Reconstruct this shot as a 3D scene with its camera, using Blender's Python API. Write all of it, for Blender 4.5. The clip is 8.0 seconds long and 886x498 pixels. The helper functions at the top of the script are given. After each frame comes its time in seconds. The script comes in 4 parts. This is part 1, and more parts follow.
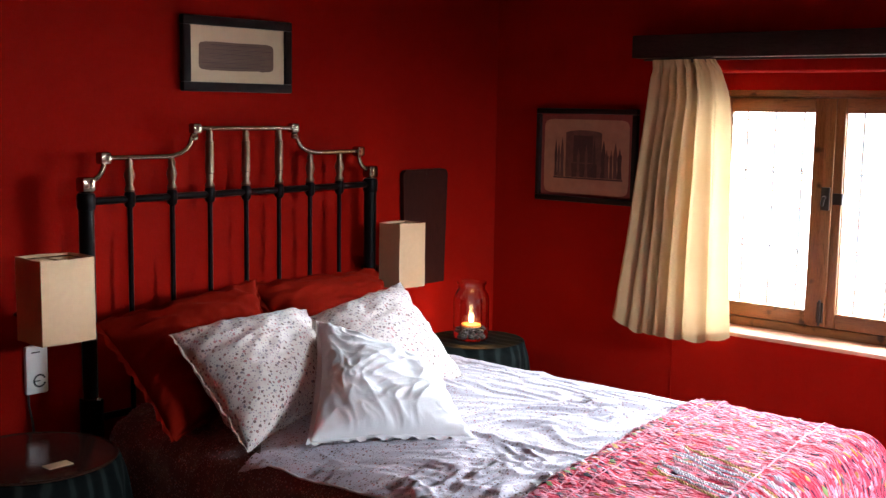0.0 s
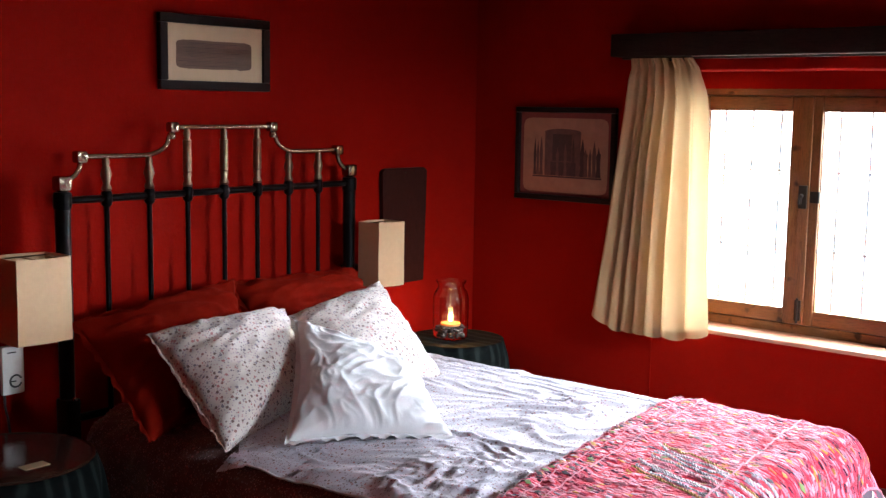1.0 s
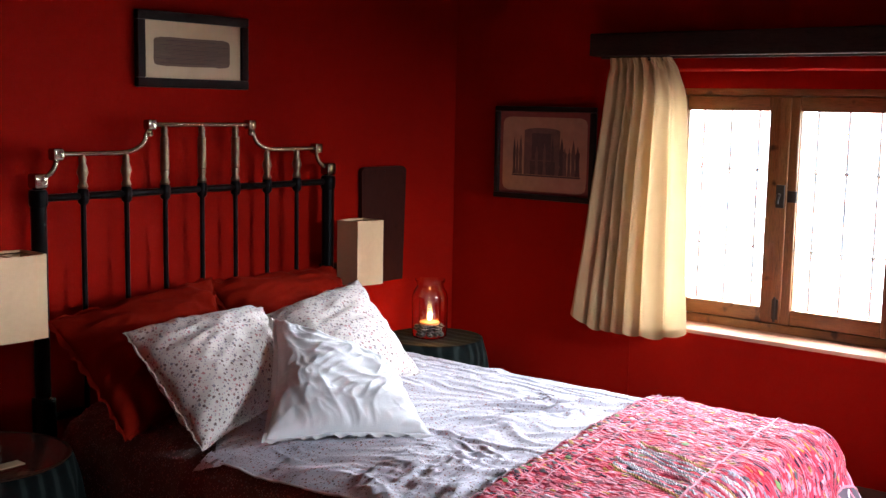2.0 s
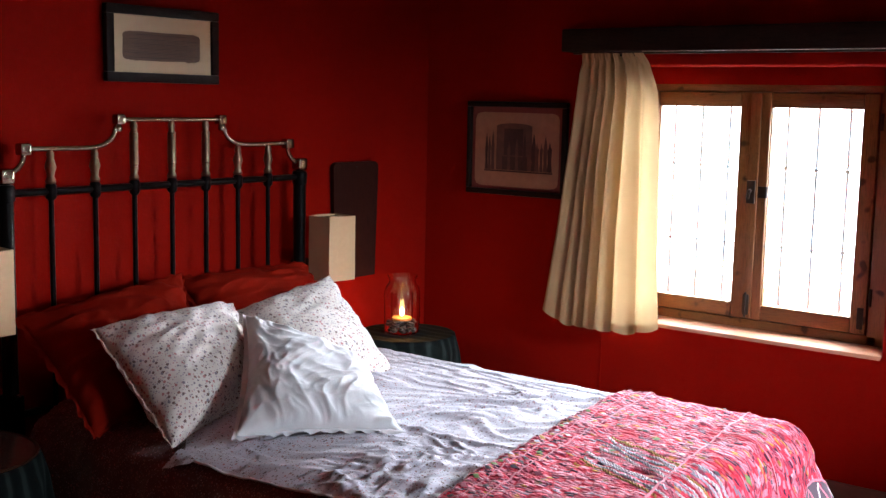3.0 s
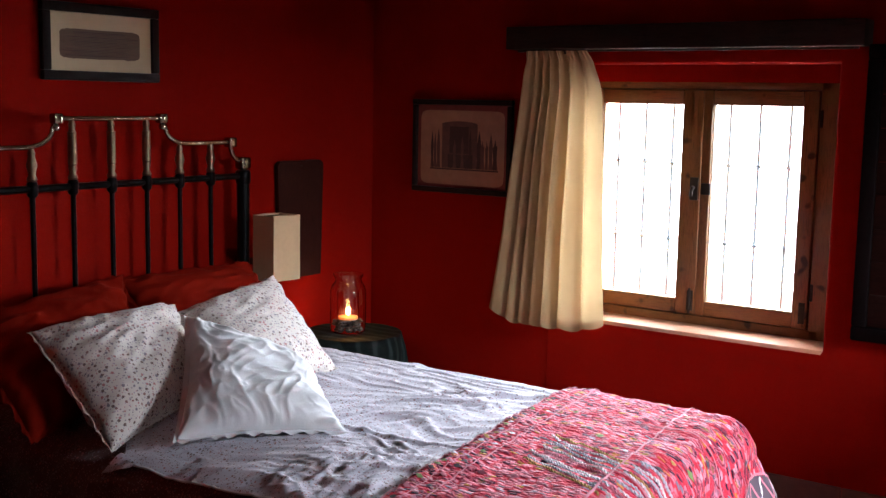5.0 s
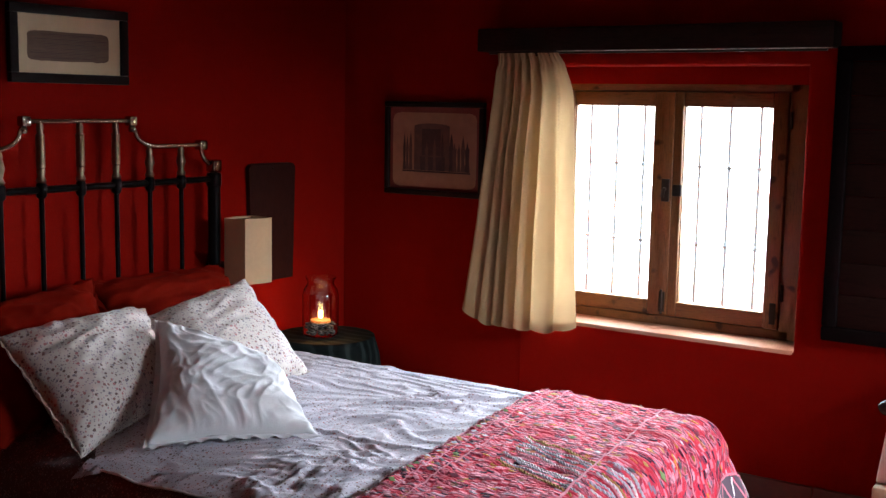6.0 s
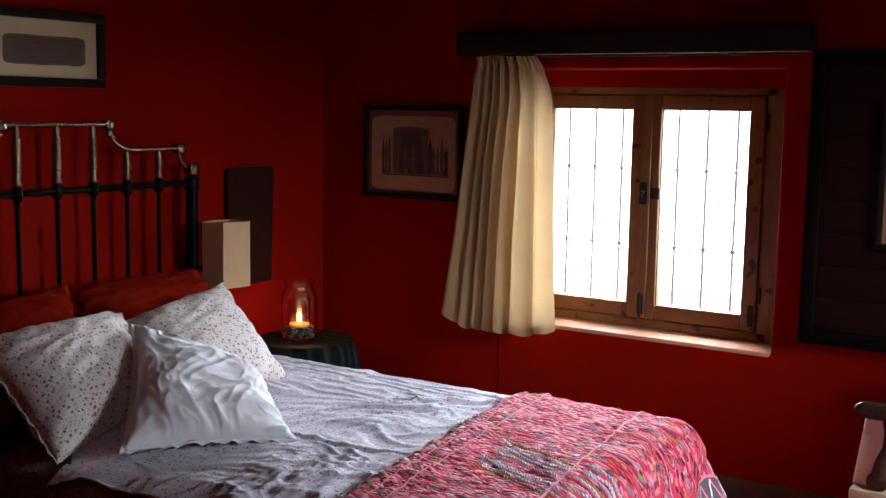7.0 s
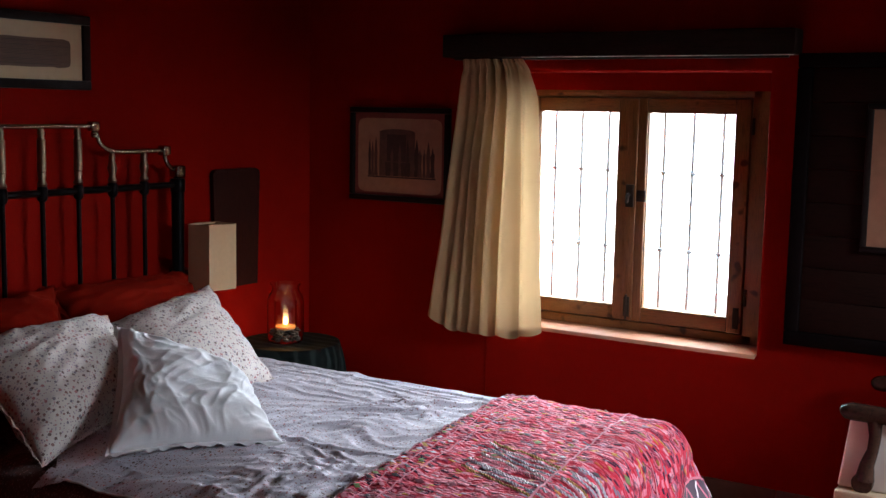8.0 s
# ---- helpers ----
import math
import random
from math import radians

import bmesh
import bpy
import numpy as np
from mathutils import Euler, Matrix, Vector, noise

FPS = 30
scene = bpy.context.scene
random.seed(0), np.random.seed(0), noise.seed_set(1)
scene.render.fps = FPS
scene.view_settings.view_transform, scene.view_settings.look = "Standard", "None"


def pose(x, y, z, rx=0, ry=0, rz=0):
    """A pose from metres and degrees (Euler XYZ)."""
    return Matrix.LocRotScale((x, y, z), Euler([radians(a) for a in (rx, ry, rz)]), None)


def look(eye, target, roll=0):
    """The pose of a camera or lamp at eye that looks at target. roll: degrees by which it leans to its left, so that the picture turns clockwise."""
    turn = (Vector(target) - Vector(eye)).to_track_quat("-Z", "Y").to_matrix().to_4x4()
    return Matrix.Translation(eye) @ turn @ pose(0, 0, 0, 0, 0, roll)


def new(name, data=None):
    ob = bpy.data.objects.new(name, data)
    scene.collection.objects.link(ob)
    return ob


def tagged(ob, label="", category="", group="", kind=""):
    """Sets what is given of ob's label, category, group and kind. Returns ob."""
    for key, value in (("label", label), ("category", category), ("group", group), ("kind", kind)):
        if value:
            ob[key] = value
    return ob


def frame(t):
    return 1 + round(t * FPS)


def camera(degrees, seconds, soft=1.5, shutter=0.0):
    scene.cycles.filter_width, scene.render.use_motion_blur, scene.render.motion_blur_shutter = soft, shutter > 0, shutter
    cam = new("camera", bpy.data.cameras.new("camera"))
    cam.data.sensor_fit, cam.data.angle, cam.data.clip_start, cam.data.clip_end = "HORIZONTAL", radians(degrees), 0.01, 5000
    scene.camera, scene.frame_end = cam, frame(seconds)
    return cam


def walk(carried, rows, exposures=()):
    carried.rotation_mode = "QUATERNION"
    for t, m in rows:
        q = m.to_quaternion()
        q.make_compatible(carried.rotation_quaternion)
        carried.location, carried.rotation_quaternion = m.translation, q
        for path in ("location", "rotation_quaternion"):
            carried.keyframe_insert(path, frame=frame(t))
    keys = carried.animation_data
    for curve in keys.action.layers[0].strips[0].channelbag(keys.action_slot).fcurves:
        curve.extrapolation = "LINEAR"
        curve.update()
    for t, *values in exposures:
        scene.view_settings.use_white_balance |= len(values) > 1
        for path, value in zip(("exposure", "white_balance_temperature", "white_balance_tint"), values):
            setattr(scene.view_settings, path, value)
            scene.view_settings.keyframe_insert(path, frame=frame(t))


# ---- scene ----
cam = camera(42.8, 8.0, soft=1.4)
PATH = [
    (0, (-4.555, -3.61, 1.606), (-3.057, -2.308, 1.356), 0.9),
    (0.5, (-4.553, -3.611, 1.606), (-3.045, -2.322, 1.356), 0.9),
    (1, (-4.547, -3.614, 1.604), (-3.028, -2.338, 1.353), 0.9),
    (1.5, (-4.543, -3.617, 1.601), (-3.014, -2.352, 1.352), 1.0),
    (3, (-4.526, -3.621, 1.599), (-2.958, -2.407, 1.341), 1.2),
    (3.5, (-4.518, -3.622, 1.601), (-2.936, -2.426, 1.345), 1.2),
    (4, (-4.51, -3.626, 1.603), (-2.915, -2.448, 1.348), 1.1),
    (4.5, (-4.504, -3.633, 1.602), (-2.897, -2.471, 1.343), 1.1),
    (6, (-4.488, -3.635, 1.599), (-2.843, -2.527, 1.344), 1.0),
    (6.5, (-4.487, -3.634, 1.599), (-2.828, -2.546, 1.347), 1.0),
    (7, (-4.483, -3.64, 1.6), (-2.818, -2.56, 1.351), 1.0),
    (7.5, (-4.481, -3.646, 1.599), (-2.812, -2.571, 1.352), 1.1),
    (8, (-4.485, -3.637, 1.599), (-2.806, -2.578, 1.355), 1.1),
]
EXPOSURES = [(0.0, 0.33), (1.5, 0.20), (3.5, -0.14), (4.5, -0.31), (6.5, -0.65), (8.0, -0.97)]
walk(cam, [(t, look(eye, target, roll)) for t, eye, target, roll in PATH], EXPOSURES)

# ---- light: an overcast day through the window and an added unseen south one, and a candle ----
world = bpy.data.worlds.new("world")
scene.world = world
world.use_nodes = True
wn = world.node_tree
sky = wn.nodes.new("ShaderNodeTexSky")
sky.sky_type = 'NISHITA'
sky.sun_disc = False
sky.sun_elevation = radians(40)
sky.sun_rotation = radians(60)
wn.nodes["Background"].inputs["Strength"].default_value = 0.15
wn.links.new(sky.outputs[0], wn.nodes["Background"].inputs["Color"])

sun = new("sun", bpy.data.lights.new("sun", 'SUN'))
sun.data.energy = 0.7
sun.data.angle = radians(20)
sun.data.color = (1.0, 0.96, 0.9)
sun.matrix_world = look((6, 3, 9), (0, 0, 0))

skylight = new("window_daylight", bpy.data.lights.new("window_daylight", 'AREA'))
skylight.data.shape = 'RECTANGLE'
skylight.data.size, skylight.data.size_y = 4.4, 3.2
skylight.data.energy = 5300
skylight.data.color = (0.785, 0.885, 1.0)
skylight.matrix_world = look((1.6, -1.7, 2.0), (0, -1.7, 1.4))

# added daylight through an unseen south window, for the faces turned south
southlight = new("unseen_window_daylight", bpy.data.lights.new("unseen_window_daylight", 'AREA'))
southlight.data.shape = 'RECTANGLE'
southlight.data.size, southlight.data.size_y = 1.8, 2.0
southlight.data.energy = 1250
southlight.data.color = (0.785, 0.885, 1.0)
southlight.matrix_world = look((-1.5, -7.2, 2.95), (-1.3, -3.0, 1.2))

candle_light = new("candle_light", bpy.data.lights.new("candle_light", 'POINT'))
candle_light.data.energy = 1.5
candle_light.data.color = (1.0, 0.45, 0.12)
candle_light.data.shadow_soft_size = 0.012
candle_light.location = (-0.575, -0.33, 0.641)


# ---- materials ----
def material(name, rough=0.6, metal=0.0):
    m = bpy.data.materials.new(name)
    m.use_nodes = True
    b = m.node_tree.nodes["Principled BSDF"]
    b.inputs["Roughness"].default_value = rough
    b.inputs["Metallic"].default_value = metal
    return m, m.node_tree, b


def node(nt, kind, **values):
    n = nt.nodes.new(kind)
    for key, value in values.items():
        n.inputs[key.replace("_", " ")].default_value = value
    return n


def coords(nt, scale=(1, 1, 1), turn=(0, 0, 0)):
    c = nt.nodes.new("ShaderNodeTexCoord")
    mp = node(nt, "ShaderNodeMapping", Scale=scale, Rotation=turn)
    nt.links.new(c.outputs["Object"], mp.inputs["Vector"])
    return mp.outputs[0]


def noise_tex(nt, vec, scale, detail=4.0, rough=0.55):
    n = node(nt, "ShaderNodeTexNoise", Scale=scale, Detail=detail, Roughness=rough)
    nt.links.new(vec, n.inputs["Vector"])
    return n.outputs["Fac"]


def ramp(nt, fac, stops, constant=False):
    r = nt.nodes.new("ShaderNodeValToRGB")
    el = r.color_ramp.elements
    if constant:
        r.color_ramp.interpolation = 'CONSTANT'
    while len(el) < len(stops):
        el.new(0.5)
    for e, (p, c) in zip(el, stops):
        e.position = p
        e.color = (*c, 1)
    nt.links.new(fac, r.inputs[0])
    return r.outputs[0]


def mix(nt, fac, a, b, blend='MIX'):
    n = nt.nodes.new("ShaderNodeMix")
    n.data_type, n.blend_type = 'RGBA', blend
    for i, v in ((0, fac), (6, a), (7, b)):
        if isinstance(v, (int, float)):
            n.inputs[i].default_value = v
        elif isinstance(v, tuple):
            n.inputs[i].default_value = (*v, 1)
        else:
            nt.links.new(v, n.inputs[i])
    return n.outputs[2]


def calc(nt, op, a, b=None):
    n = nt.nodes.new("ShaderNodeMath")
    n.operation = op
    for i, v in enumerate((a, b)):
        if v is None:
            continue
        if isinstance(v, (int, float)):
            n.inputs[i].default_value = v
        else:
            nt.links.new(v, n.inputs[i])
    return n.outputs[0]


def bump(nt, b, height, strength=0.3, distance=0.004):
    n = node(nt, "ShaderNodeBump", Strength=strength, Distance=distance)
    nt.links.new(height, n.inputs["Height"])
    nt.links.new(n.outputs[0], b.inputs["Normal"])


def shade(c, k):
    return tuple(min(1.0, v * k) for v in c)


def plain(name, colour, rough=0.6, metal=0.0, vary=0.18, grain=60, relief=0.15, stretch=(1, 1, 1), gloss=0.4):
    """A surface with a coarse and a fine variation of its colour and a fine relief."""
    m, nt, b = material(name, rough, metal)
    b.inputs["Specular IOR Level"].default_value = gloss
    v = coords(nt, stretch)
    coarse, fine = noise_tex(nt, v, grain * 0.08), noise_tex(nt, v, grain)
    c1 = ramp(nt, coarse, [(0.3, shade(colour, 1 - vary)), (0.7, shade(colour, 1 + vary))])
    c2 = mix(nt, 0.35, c1, ramp(nt, fine, [(0.3, shade(colour, 1 - vary * 1.4)), (0.7, shade(colour, 1 + vary * 1.4))]))
    nt.links.new(c2, b.inputs["Base Color"])
    bump(nt, b, fine, relief)
    return m


def wood(name, dark, light, rough=0.45, along=(1, 1, 1), knots=False, gloss=0.22):
    m, nt, b = material(name, rough)
    b.inputs["Specular IOR Level"].default_value = gloss
    v = coords(nt, along)
    g1, g2 = noise_tex(nt, v, 9, 6, 0.65), noise_tex(nt, v, 60, 3)
    c = ramp(nt, g1, [(0.3, dark), (0.5, light), (0.72, shade(dark, 1.25))])
    c = mix(nt, 0.3, c, ramp(nt, g2, [(0.35, shade(dark, 0.8)), (0.65, light)]))
    if knots:
        big = noise_tex(nt, coords(nt), 14, 1)
        c = mix(nt, ramp(nt, big, [(0.66, (0, 0, 0)), (0.74, (1, 1, 1))]), c, shade(dark, 0.5))
    nt.links.new(c, b.inputs["Base Color"])
    bump(nt, b, g2, 0.2, 0.002)
    return m


def wall_paint():
    m, nt, b = material("red_wall_paint", 0.85)
    b.inputs["Specular IOR Level"].default_value = 0.03
    v = coords(nt)
    big, mid, fine = noise_tex(nt, v, 1.1, 5, 0.6), noise_tex(nt, v, 7, 4), noise_tex(nt, v, 90, 3)
    c = ramp(nt, big, [(0.3, (0.164, 0.0029, 0.0011)), (0.7, (0.186, 0.0038, 0.0015))])
    c = mix(nt, 0.25, c, ramp(nt, mid, [(0.35, (0.164, 0.0028, 0.0011)), (0.65, (0.202, 0.0045, 0.0020))]))
    nt.links.new(c, b.inputs["Base Color"])
    bump(nt, b, mix(nt, 0.4, mid, fine), 0.25, 0.006)
    return m


def spot_layer(nt, vec, scale, size, seedshift):
    """Blots of a small print: a mask, and a random value for each blot."""
    mp = node(nt, "ShaderNodeMapping", Location=(seedshift, seedshift * 0.7, seedshift * 1.3))
    nt.links.new(vec, mp.inputs["Vector"])
    wob = node(nt, "ShaderNodeTexNoise", Scale=scale * 2.2, Detail=2.0)
    nt.links.new(mp.outputs[0], wob.inputs["Vector"])
    vo = node(nt, "ShaderNodeTexVoronoi", Scale=scale, Randomness=0.85)
    nt.links.new(mp.outputs[0], vo.inputs["Vector"])
    d = calc(nt, 'ADD', vo.outputs["Distance"], calc(nt, 'MULTIPLY', calc(nt, 'SUBTRACT', wob.outputs["Fac"], 0.5), 0.28))
    mask = ramp(nt, d, [(size, (1, 1, 1)), (size + 0.06, (0, 0, 0))])
    sep = nt.nodes.new("ShaderNodeSeparateColor")
    nt.links.new(vo.outputs["Color"], sep.inputs[0])
    return mask, sep.outputs[0]


def print_cotton(name, ground, scale, size, size2, weave=420):
    m, nt, b = material(name, 0.75)
    v = coords(nt)
    c = ramp(nt, noise_tex(nt, v, 5), [(0.3, shade(ground, 0.93)), (0.7, ground)])
    k2, r2 = spot_layer(nt, v, scale * 1.9, size2, 3.1)
    c = mix(nt, k2, c, ramp(nt, r2, [(0.0, (0.26, 0.21, 0.23)), (0.4, (0.38, 0.30, 0.35)), (0.7, (0.46, 0.27, 0.27))], True))
    k1, r1 = spot_layer(nt, v, scale, size, 0.0)
    c = mix(nt, k1, c, ramp(nt, r1, [(0.0, (0.15, 0.09, 0.08)), (0.35, (0.26, 0.13, 0.12)), (0.6, (0.40, 0.16, 0.16)), (0.8, (0.20, 0.17, 0.20))], True))
    nt.links.new(c, b.inputs["Base Color"])
    b.inputs["Sheen Weight"].default_value = 0.15
    bump(nt, b, noise_tex(nt, v, weave, 2), 0.25, 0.0015)
    return m


def plain_cloth(name, colour, rough=0.85, weave=350, sheen=0.2, vary=0.08, gloss=0.12):
    m, nt, b = material(name, rough)
    b.inputs["Specular IOR Level"].default_value = gloss
    v = coords(nt)
    c = ramp(nt, noise_tex(nt, v, 6), [(0.3, shade(colour, 1 - vary)), (0.7, shade(colour, 1 + vary))])
    nt.links.new(c, b.inputs["Base Color"])
    b.inputs["Sheen Weight"].default_value = sheen
    bump(nt, b, noise_tex(nt, v, weave, 3), 0.3, 0.0015)
    return m


def curtain_cloth():
    m, nt, b = material("cream_curtain_cotton", 0.9)
    v = coords(nt)
    c = ramp(nt, noise_tex(nt, v, 4), [(0.3, (0.325, 0.212, 0.102)), (0.7, (0.38, 0.252, 0.125))])
    nt.links.new(c, b.inputs["Base Color"])
    bump(nt, b, noise_tex(nt, coords(nt, (1, 1, 0.35)), 420, 2), 0.25, 0.001)
    tr = nt.nodes.new("ShaderNodeBsdfTranslucent")
    nt.links.new(c, tr.inputs["Color"])
    ms = nt.nodes.new("ShaderNodeMixShader")
    ms.inputs[0].default_value = 0.17
    nt.links.new(b.outputs[0], ms.inputs[1])
    nt.links.new(tr.outputs[0], ms.inputs[2])
    nt.links.new(ms.outputs[0], nt.nodes["Material Output"].inputs["Surface"])
    return m


def woven_throw():
    """Red hand-woven cloth with rows of small embroidered motifs; u runs across the bed, v from the hem down to the foot."""
    m, nt, b = material("red_embroidered_cloth", 0.85)
    b.inputs["Specular IOR Level"].default_value = 0.06
    uv = nt.nodes.new("ShaderNodeUVMap")
    uv.uv_map = "cloth"
    vec = uv.outputs[0]
    red = ramp(nt, noise_tex(nt, vec, 14, 4), [(0.3, (0.56, 0.022, 0.045)), (0.7, (0.74, 0.060, 0.095))])

    def cells(su, sv, jitter, shape, shift, turn=0.0):
        mp = node(nt, "ShaderNodeMapping", Scale=(su, sv, 1), Location=(shift, shift * 0.6, 0), Rotation=(0, 0, turn))
        nt.links.new(vec, mp.inputs["Vector"])
        vo = node(nt, "ShaderNodeTexVoronoi", Scale=1.0, Randomness=jitter)
        vo.voronoi_dimensions, vo.distance = '2D', shape
        nt.links.new(mp.outputs[0], vo.inputs["Vector"])
        sc = nt.nodes.new("ShaderNodeSeparateColor")
        nt.links.new(vo.outputs["Color"], sc.inputs[0])
        return vo.outputs["Distance"], sc.outputs[0], sc.outputs[1]

    def gate(value, low, high):
        return ramp(nt, value, [(low, (0, 0, 0)), (high, (1, 1, 1))])

    pink, pale, dark = (0.74, 0.22, 0.29), (0.82, 0.66, 0.70), (0.045, 0.016, 0.04)
    # short satin stitches that run down the length of the bed
    d1, r1, q1 = cells(84, 38, 0.95, 'CHEBYCHEV', 0.0)
    on1 = calc(nt, 'MULTIPLY', calc(nt, 'SUBTRACT', 1.0, gate(d1, 0.38, 0.50)), gate(noise_tex(nt, vec, 7, 2), 0.36, 0.44))
    c = mix(nt, on1, red, ramp(nt, r1, [(0.0, pink), (0.24, (0.60, 0.04, 0.08)), (0.54, (0.74, 0.35, 0.42)), (0.62, dark), (0.76, (0.30, 0.04, 0.08)), (0.90, (0.26, 0.20, 0.26)), (0.95, (0.60, 0.27, 0.05))], True))
    # rows of woven lozenges with a dark outline, a pale ring and a coloured heart
    d2, r2, q2 = cells(17, 13, 0.35, 'MANHATTAN', 4.7)
    d2 = calc(nt, 'ADD', d2, calc(nt, 'MULTIPLY', calc(nt, 'SUBTRACT', noise_tex(nt, vec, 75, 3), 0.5), 0.55))
    show = calc(nt, 'MULTIPLY', calc(nt, 'GREATER_THAN', q2, 0.45), calc(nt, 'LESS_THAN', d2, 0.50))
    heart = ramp(nt, r2, [(0.0, (0.60, 0.05, 0.08)), (0.35, (0.62, 0.30, 0.05)), (0.55, (0.11, 0.17, 0.09)), (0.75, (0.26, 0.22, 0.30)), (0.9, dark)], True)
    ring = mix(nt, gate(d2, 0.17, 0.19), heart, pink)
    ring = mix(nt, gate(d2, 0.29, 0.31), ring, dark)
    ring = mix(nt, gate(d2, 0.42, 0.44), ring, pink)
    c = mix(nt, calc(nt, 'MULTIPLY', show, 0.55), c, ring)
    nt.links.new(c, b.inputs["Base Color"])
    b.inputs["Sheen Weight"].default_value = 0.20
    b.inputs["Sheen Roughness"].default_value = 0.4
    b.inputs["Sheen Tint"].default_value = (1.0, 0.72, 0.77, 1)
    h = calc(nt, 'ADD', calc(nt, 'MULTIPLY', calc(nt, 'SUBTRACT', 0.6, d1), 1.4), calc(nt, 'MULTIPLY', noise_tex(nt, vec, 130, 3), 0.9))
    bump(nt, b, h, 0.75, 0.006)
    return m


def glass(name, colour=(1, 1, 1), rough=0.0):
    m, nt, b = material(name, rough)
    b.inputs["Base Color"].default_value = (*colour, 1)
    b.inputs["Transmission Weight"].default_value = 1.0
    b.inputs["IOR"].default_value = 1.45
    return m


def glow(name, colour, strength):
    m, nt, b = material(name, 0.5)
    b.inputs["Base Color"].default_value = (*colour, 1)
    b.inputs["Emission Color"].default_value = (*colour, 1)
    b.inputs["Emission Strength"].default_value = strength
    return m


def draped_check():
    """Dark green cloth with a faint woven check."""
    m, nt, b = material("dark_green_check_cloth", 0.8)
    b.inputs["Specular IOR Level"].default_value = 0.1
    v = coords(nt)
    w1 = node(nt, "ShaderNodeTexWave", Scale=5.0, Distortion=4.0)
    nt.links.new(v, w1.inputs["Vector"])
    c = ramp(nt, w1.outputs["Fac"], [(0.35, (0.0012, 0.0022, 0.0022)), (0.7, (0.004, 0.007, 0.0065)), (0.92, (0.020, 0.028, 0.026))])
    c = mix(nt, 0.35, c, ramp(nt, noise_tex(nt, v, 25), [(0.35, (0.001, 0.0018, 0.002)), (0.7, (0.006, 0.010, 0.009))]))
    nt.links.new(c, b.inputs["Base Color"])
    bump(nt, b, noise_tex(nt, v, 300, 2), 0.3, 0.0015)
    return m


RED_WALL = wall_paint()
CEILING = plain("ceiling_boards", (0.34, 0.23, 0.16), 0.7, vary=0.15, grain=30)
FLOOR_TILE = plain("terracotta_floor_tile", (0.27, 0.125, 0.075), 0.5, vary=0.25, grain=35)
TERRACOTTA = plain("terracotta_tile", (0.075, 0.030, 0.018), 0.5, vary=0.25, grain=35)
GROUT = plain("grey_brown_grout", (0.16, 0.12, 0.10), 0.9)
SILL = plain("pale_terracotta_sill", (0.40, 0.185, 0.105), 0.4, vary=0.15, grain=30)
BEAM = wood("dark_stained_beam", (0.008, 0.005, 0.004), (0.022, 0.012, 0.009), 0.7, (14, 1.2, 14), gloss=0.08)
PINE_UP = wood("varnished_pine_upright", (0.074, 0.027, 0.0085), (0.20, 0.084, 0.026), 0.4, (16, 16, 1.3), True)
PINE_ACROSS = wood("varnished_pine_across", (0.074, 0.027, 0.0085), (0.20, 0.084, 0.026), 0.4, (16, 1.3, 16), True)
BLACK_WOOD = wood("black_picture_moulding", (0.008, 0.006, 0.006), (0.016, 0.011, 0.010), 0.42, (10, 10, 10), gloss=0.05)
PANEL_FRAME = plain("matt_black_panel_frame", (0.006, 0.004, 0.004), 0.9, vary=0.3, gloss=0.0)
PANEL_WOOD = wood("dark_brown_panel_wood", (0.007, 0.0035, 0.003), (0.022, 0.009, 0.007), 0.7, (10, 1.0, 12), gloss=0.02)
BOARD_WOOD = wood("walnut_brown_board", (0.013, 0.0032, 0.0022), (0.030, 0.007, 0.005), 0.6, (14, 14, 1.4), gloss=0.08)
CHAIR_WOOD = wood("polished_dark_walnut", (0.012, 0.006, 0.005), (0.045, 0.020, 0.013), 0.25, (6, 6, 6))
IRON = plain("black_enamelled_iron", (0.0032, 0.0029, 0.0029), 0.32, vary=0.3, grain=40, gloss=0.06)
GRILLE = plain("grey_painted_iron", (0.20, 0.24, 0.27), 0.5, grain=50)
OLD_IRON = plain("dark_iron_fitting", (0.022, 0.015, 0.011), 0.6, 0.0, gloss=0.15)
BRASS = plain("tarnished_brass", (0.27, 0.215, 0.16), 0.22, 1.0, vary=0.3, grain=45)
DULL_BRASS = plain("dull_brown_brass", (0.19, 0.135, 0.09), 0.38, 1.0, vary=0.35, grain=45)
STEEL = plain("bright_steel", (0.75, 0.75, 0.73), 0.2, 1.0)
SHEET = print_cotton("small_floral_sheet", (0.57, 0.54, 0.61), 66, 0.21, 0.25)
UNDER_COVER = print_cotton("dark_russet_print", (0.13, 0.062, 0.055), 60, 0.22, 0.25)
PILLOW_PRINT = print_cotton("small_floral_pillowcase", (0.61, 0.54, 0.49), 62, 0.27, 0.28)
WHITE_COTTON = plain_cloth("white_cotton", (0.71, 0.70, 0.71), 0.8)
RED_COTTON = plain_cloth("rust_red_cotton", (0.145, 0.0054, 0.0020), 0.9, sheen=0.0, vary=0.2, gloss=0.02)
MATTRESS_TICK = plain_cloth("mattress_ticking", (0.6, 0.55, 0.5))
CURTAIN = curtain_cloth()
THROW = woven_throw()
CORDS = [plain_cloth("cord_" + n, c, 0.9, 500) for n, c in (("grey", (0.58, 0.55, 0.62)), ("rose", (0.64, 0.20, 0.26)), ("ochre", (0.52, 0.30, 0.10)), ("white", (0.82, 0.72, 0.74)), ("black", (0.10, 0.07, 0.09)), ("moss", (0.20, 0.26, 0.10)), ("maroon", (0.22, 0.02, 0.05)))]
SHADE_PAPER = plain("cream_parchment_shade", (0.55, 0.365, 0.205), 0.8, vary=0.06, grain=50)
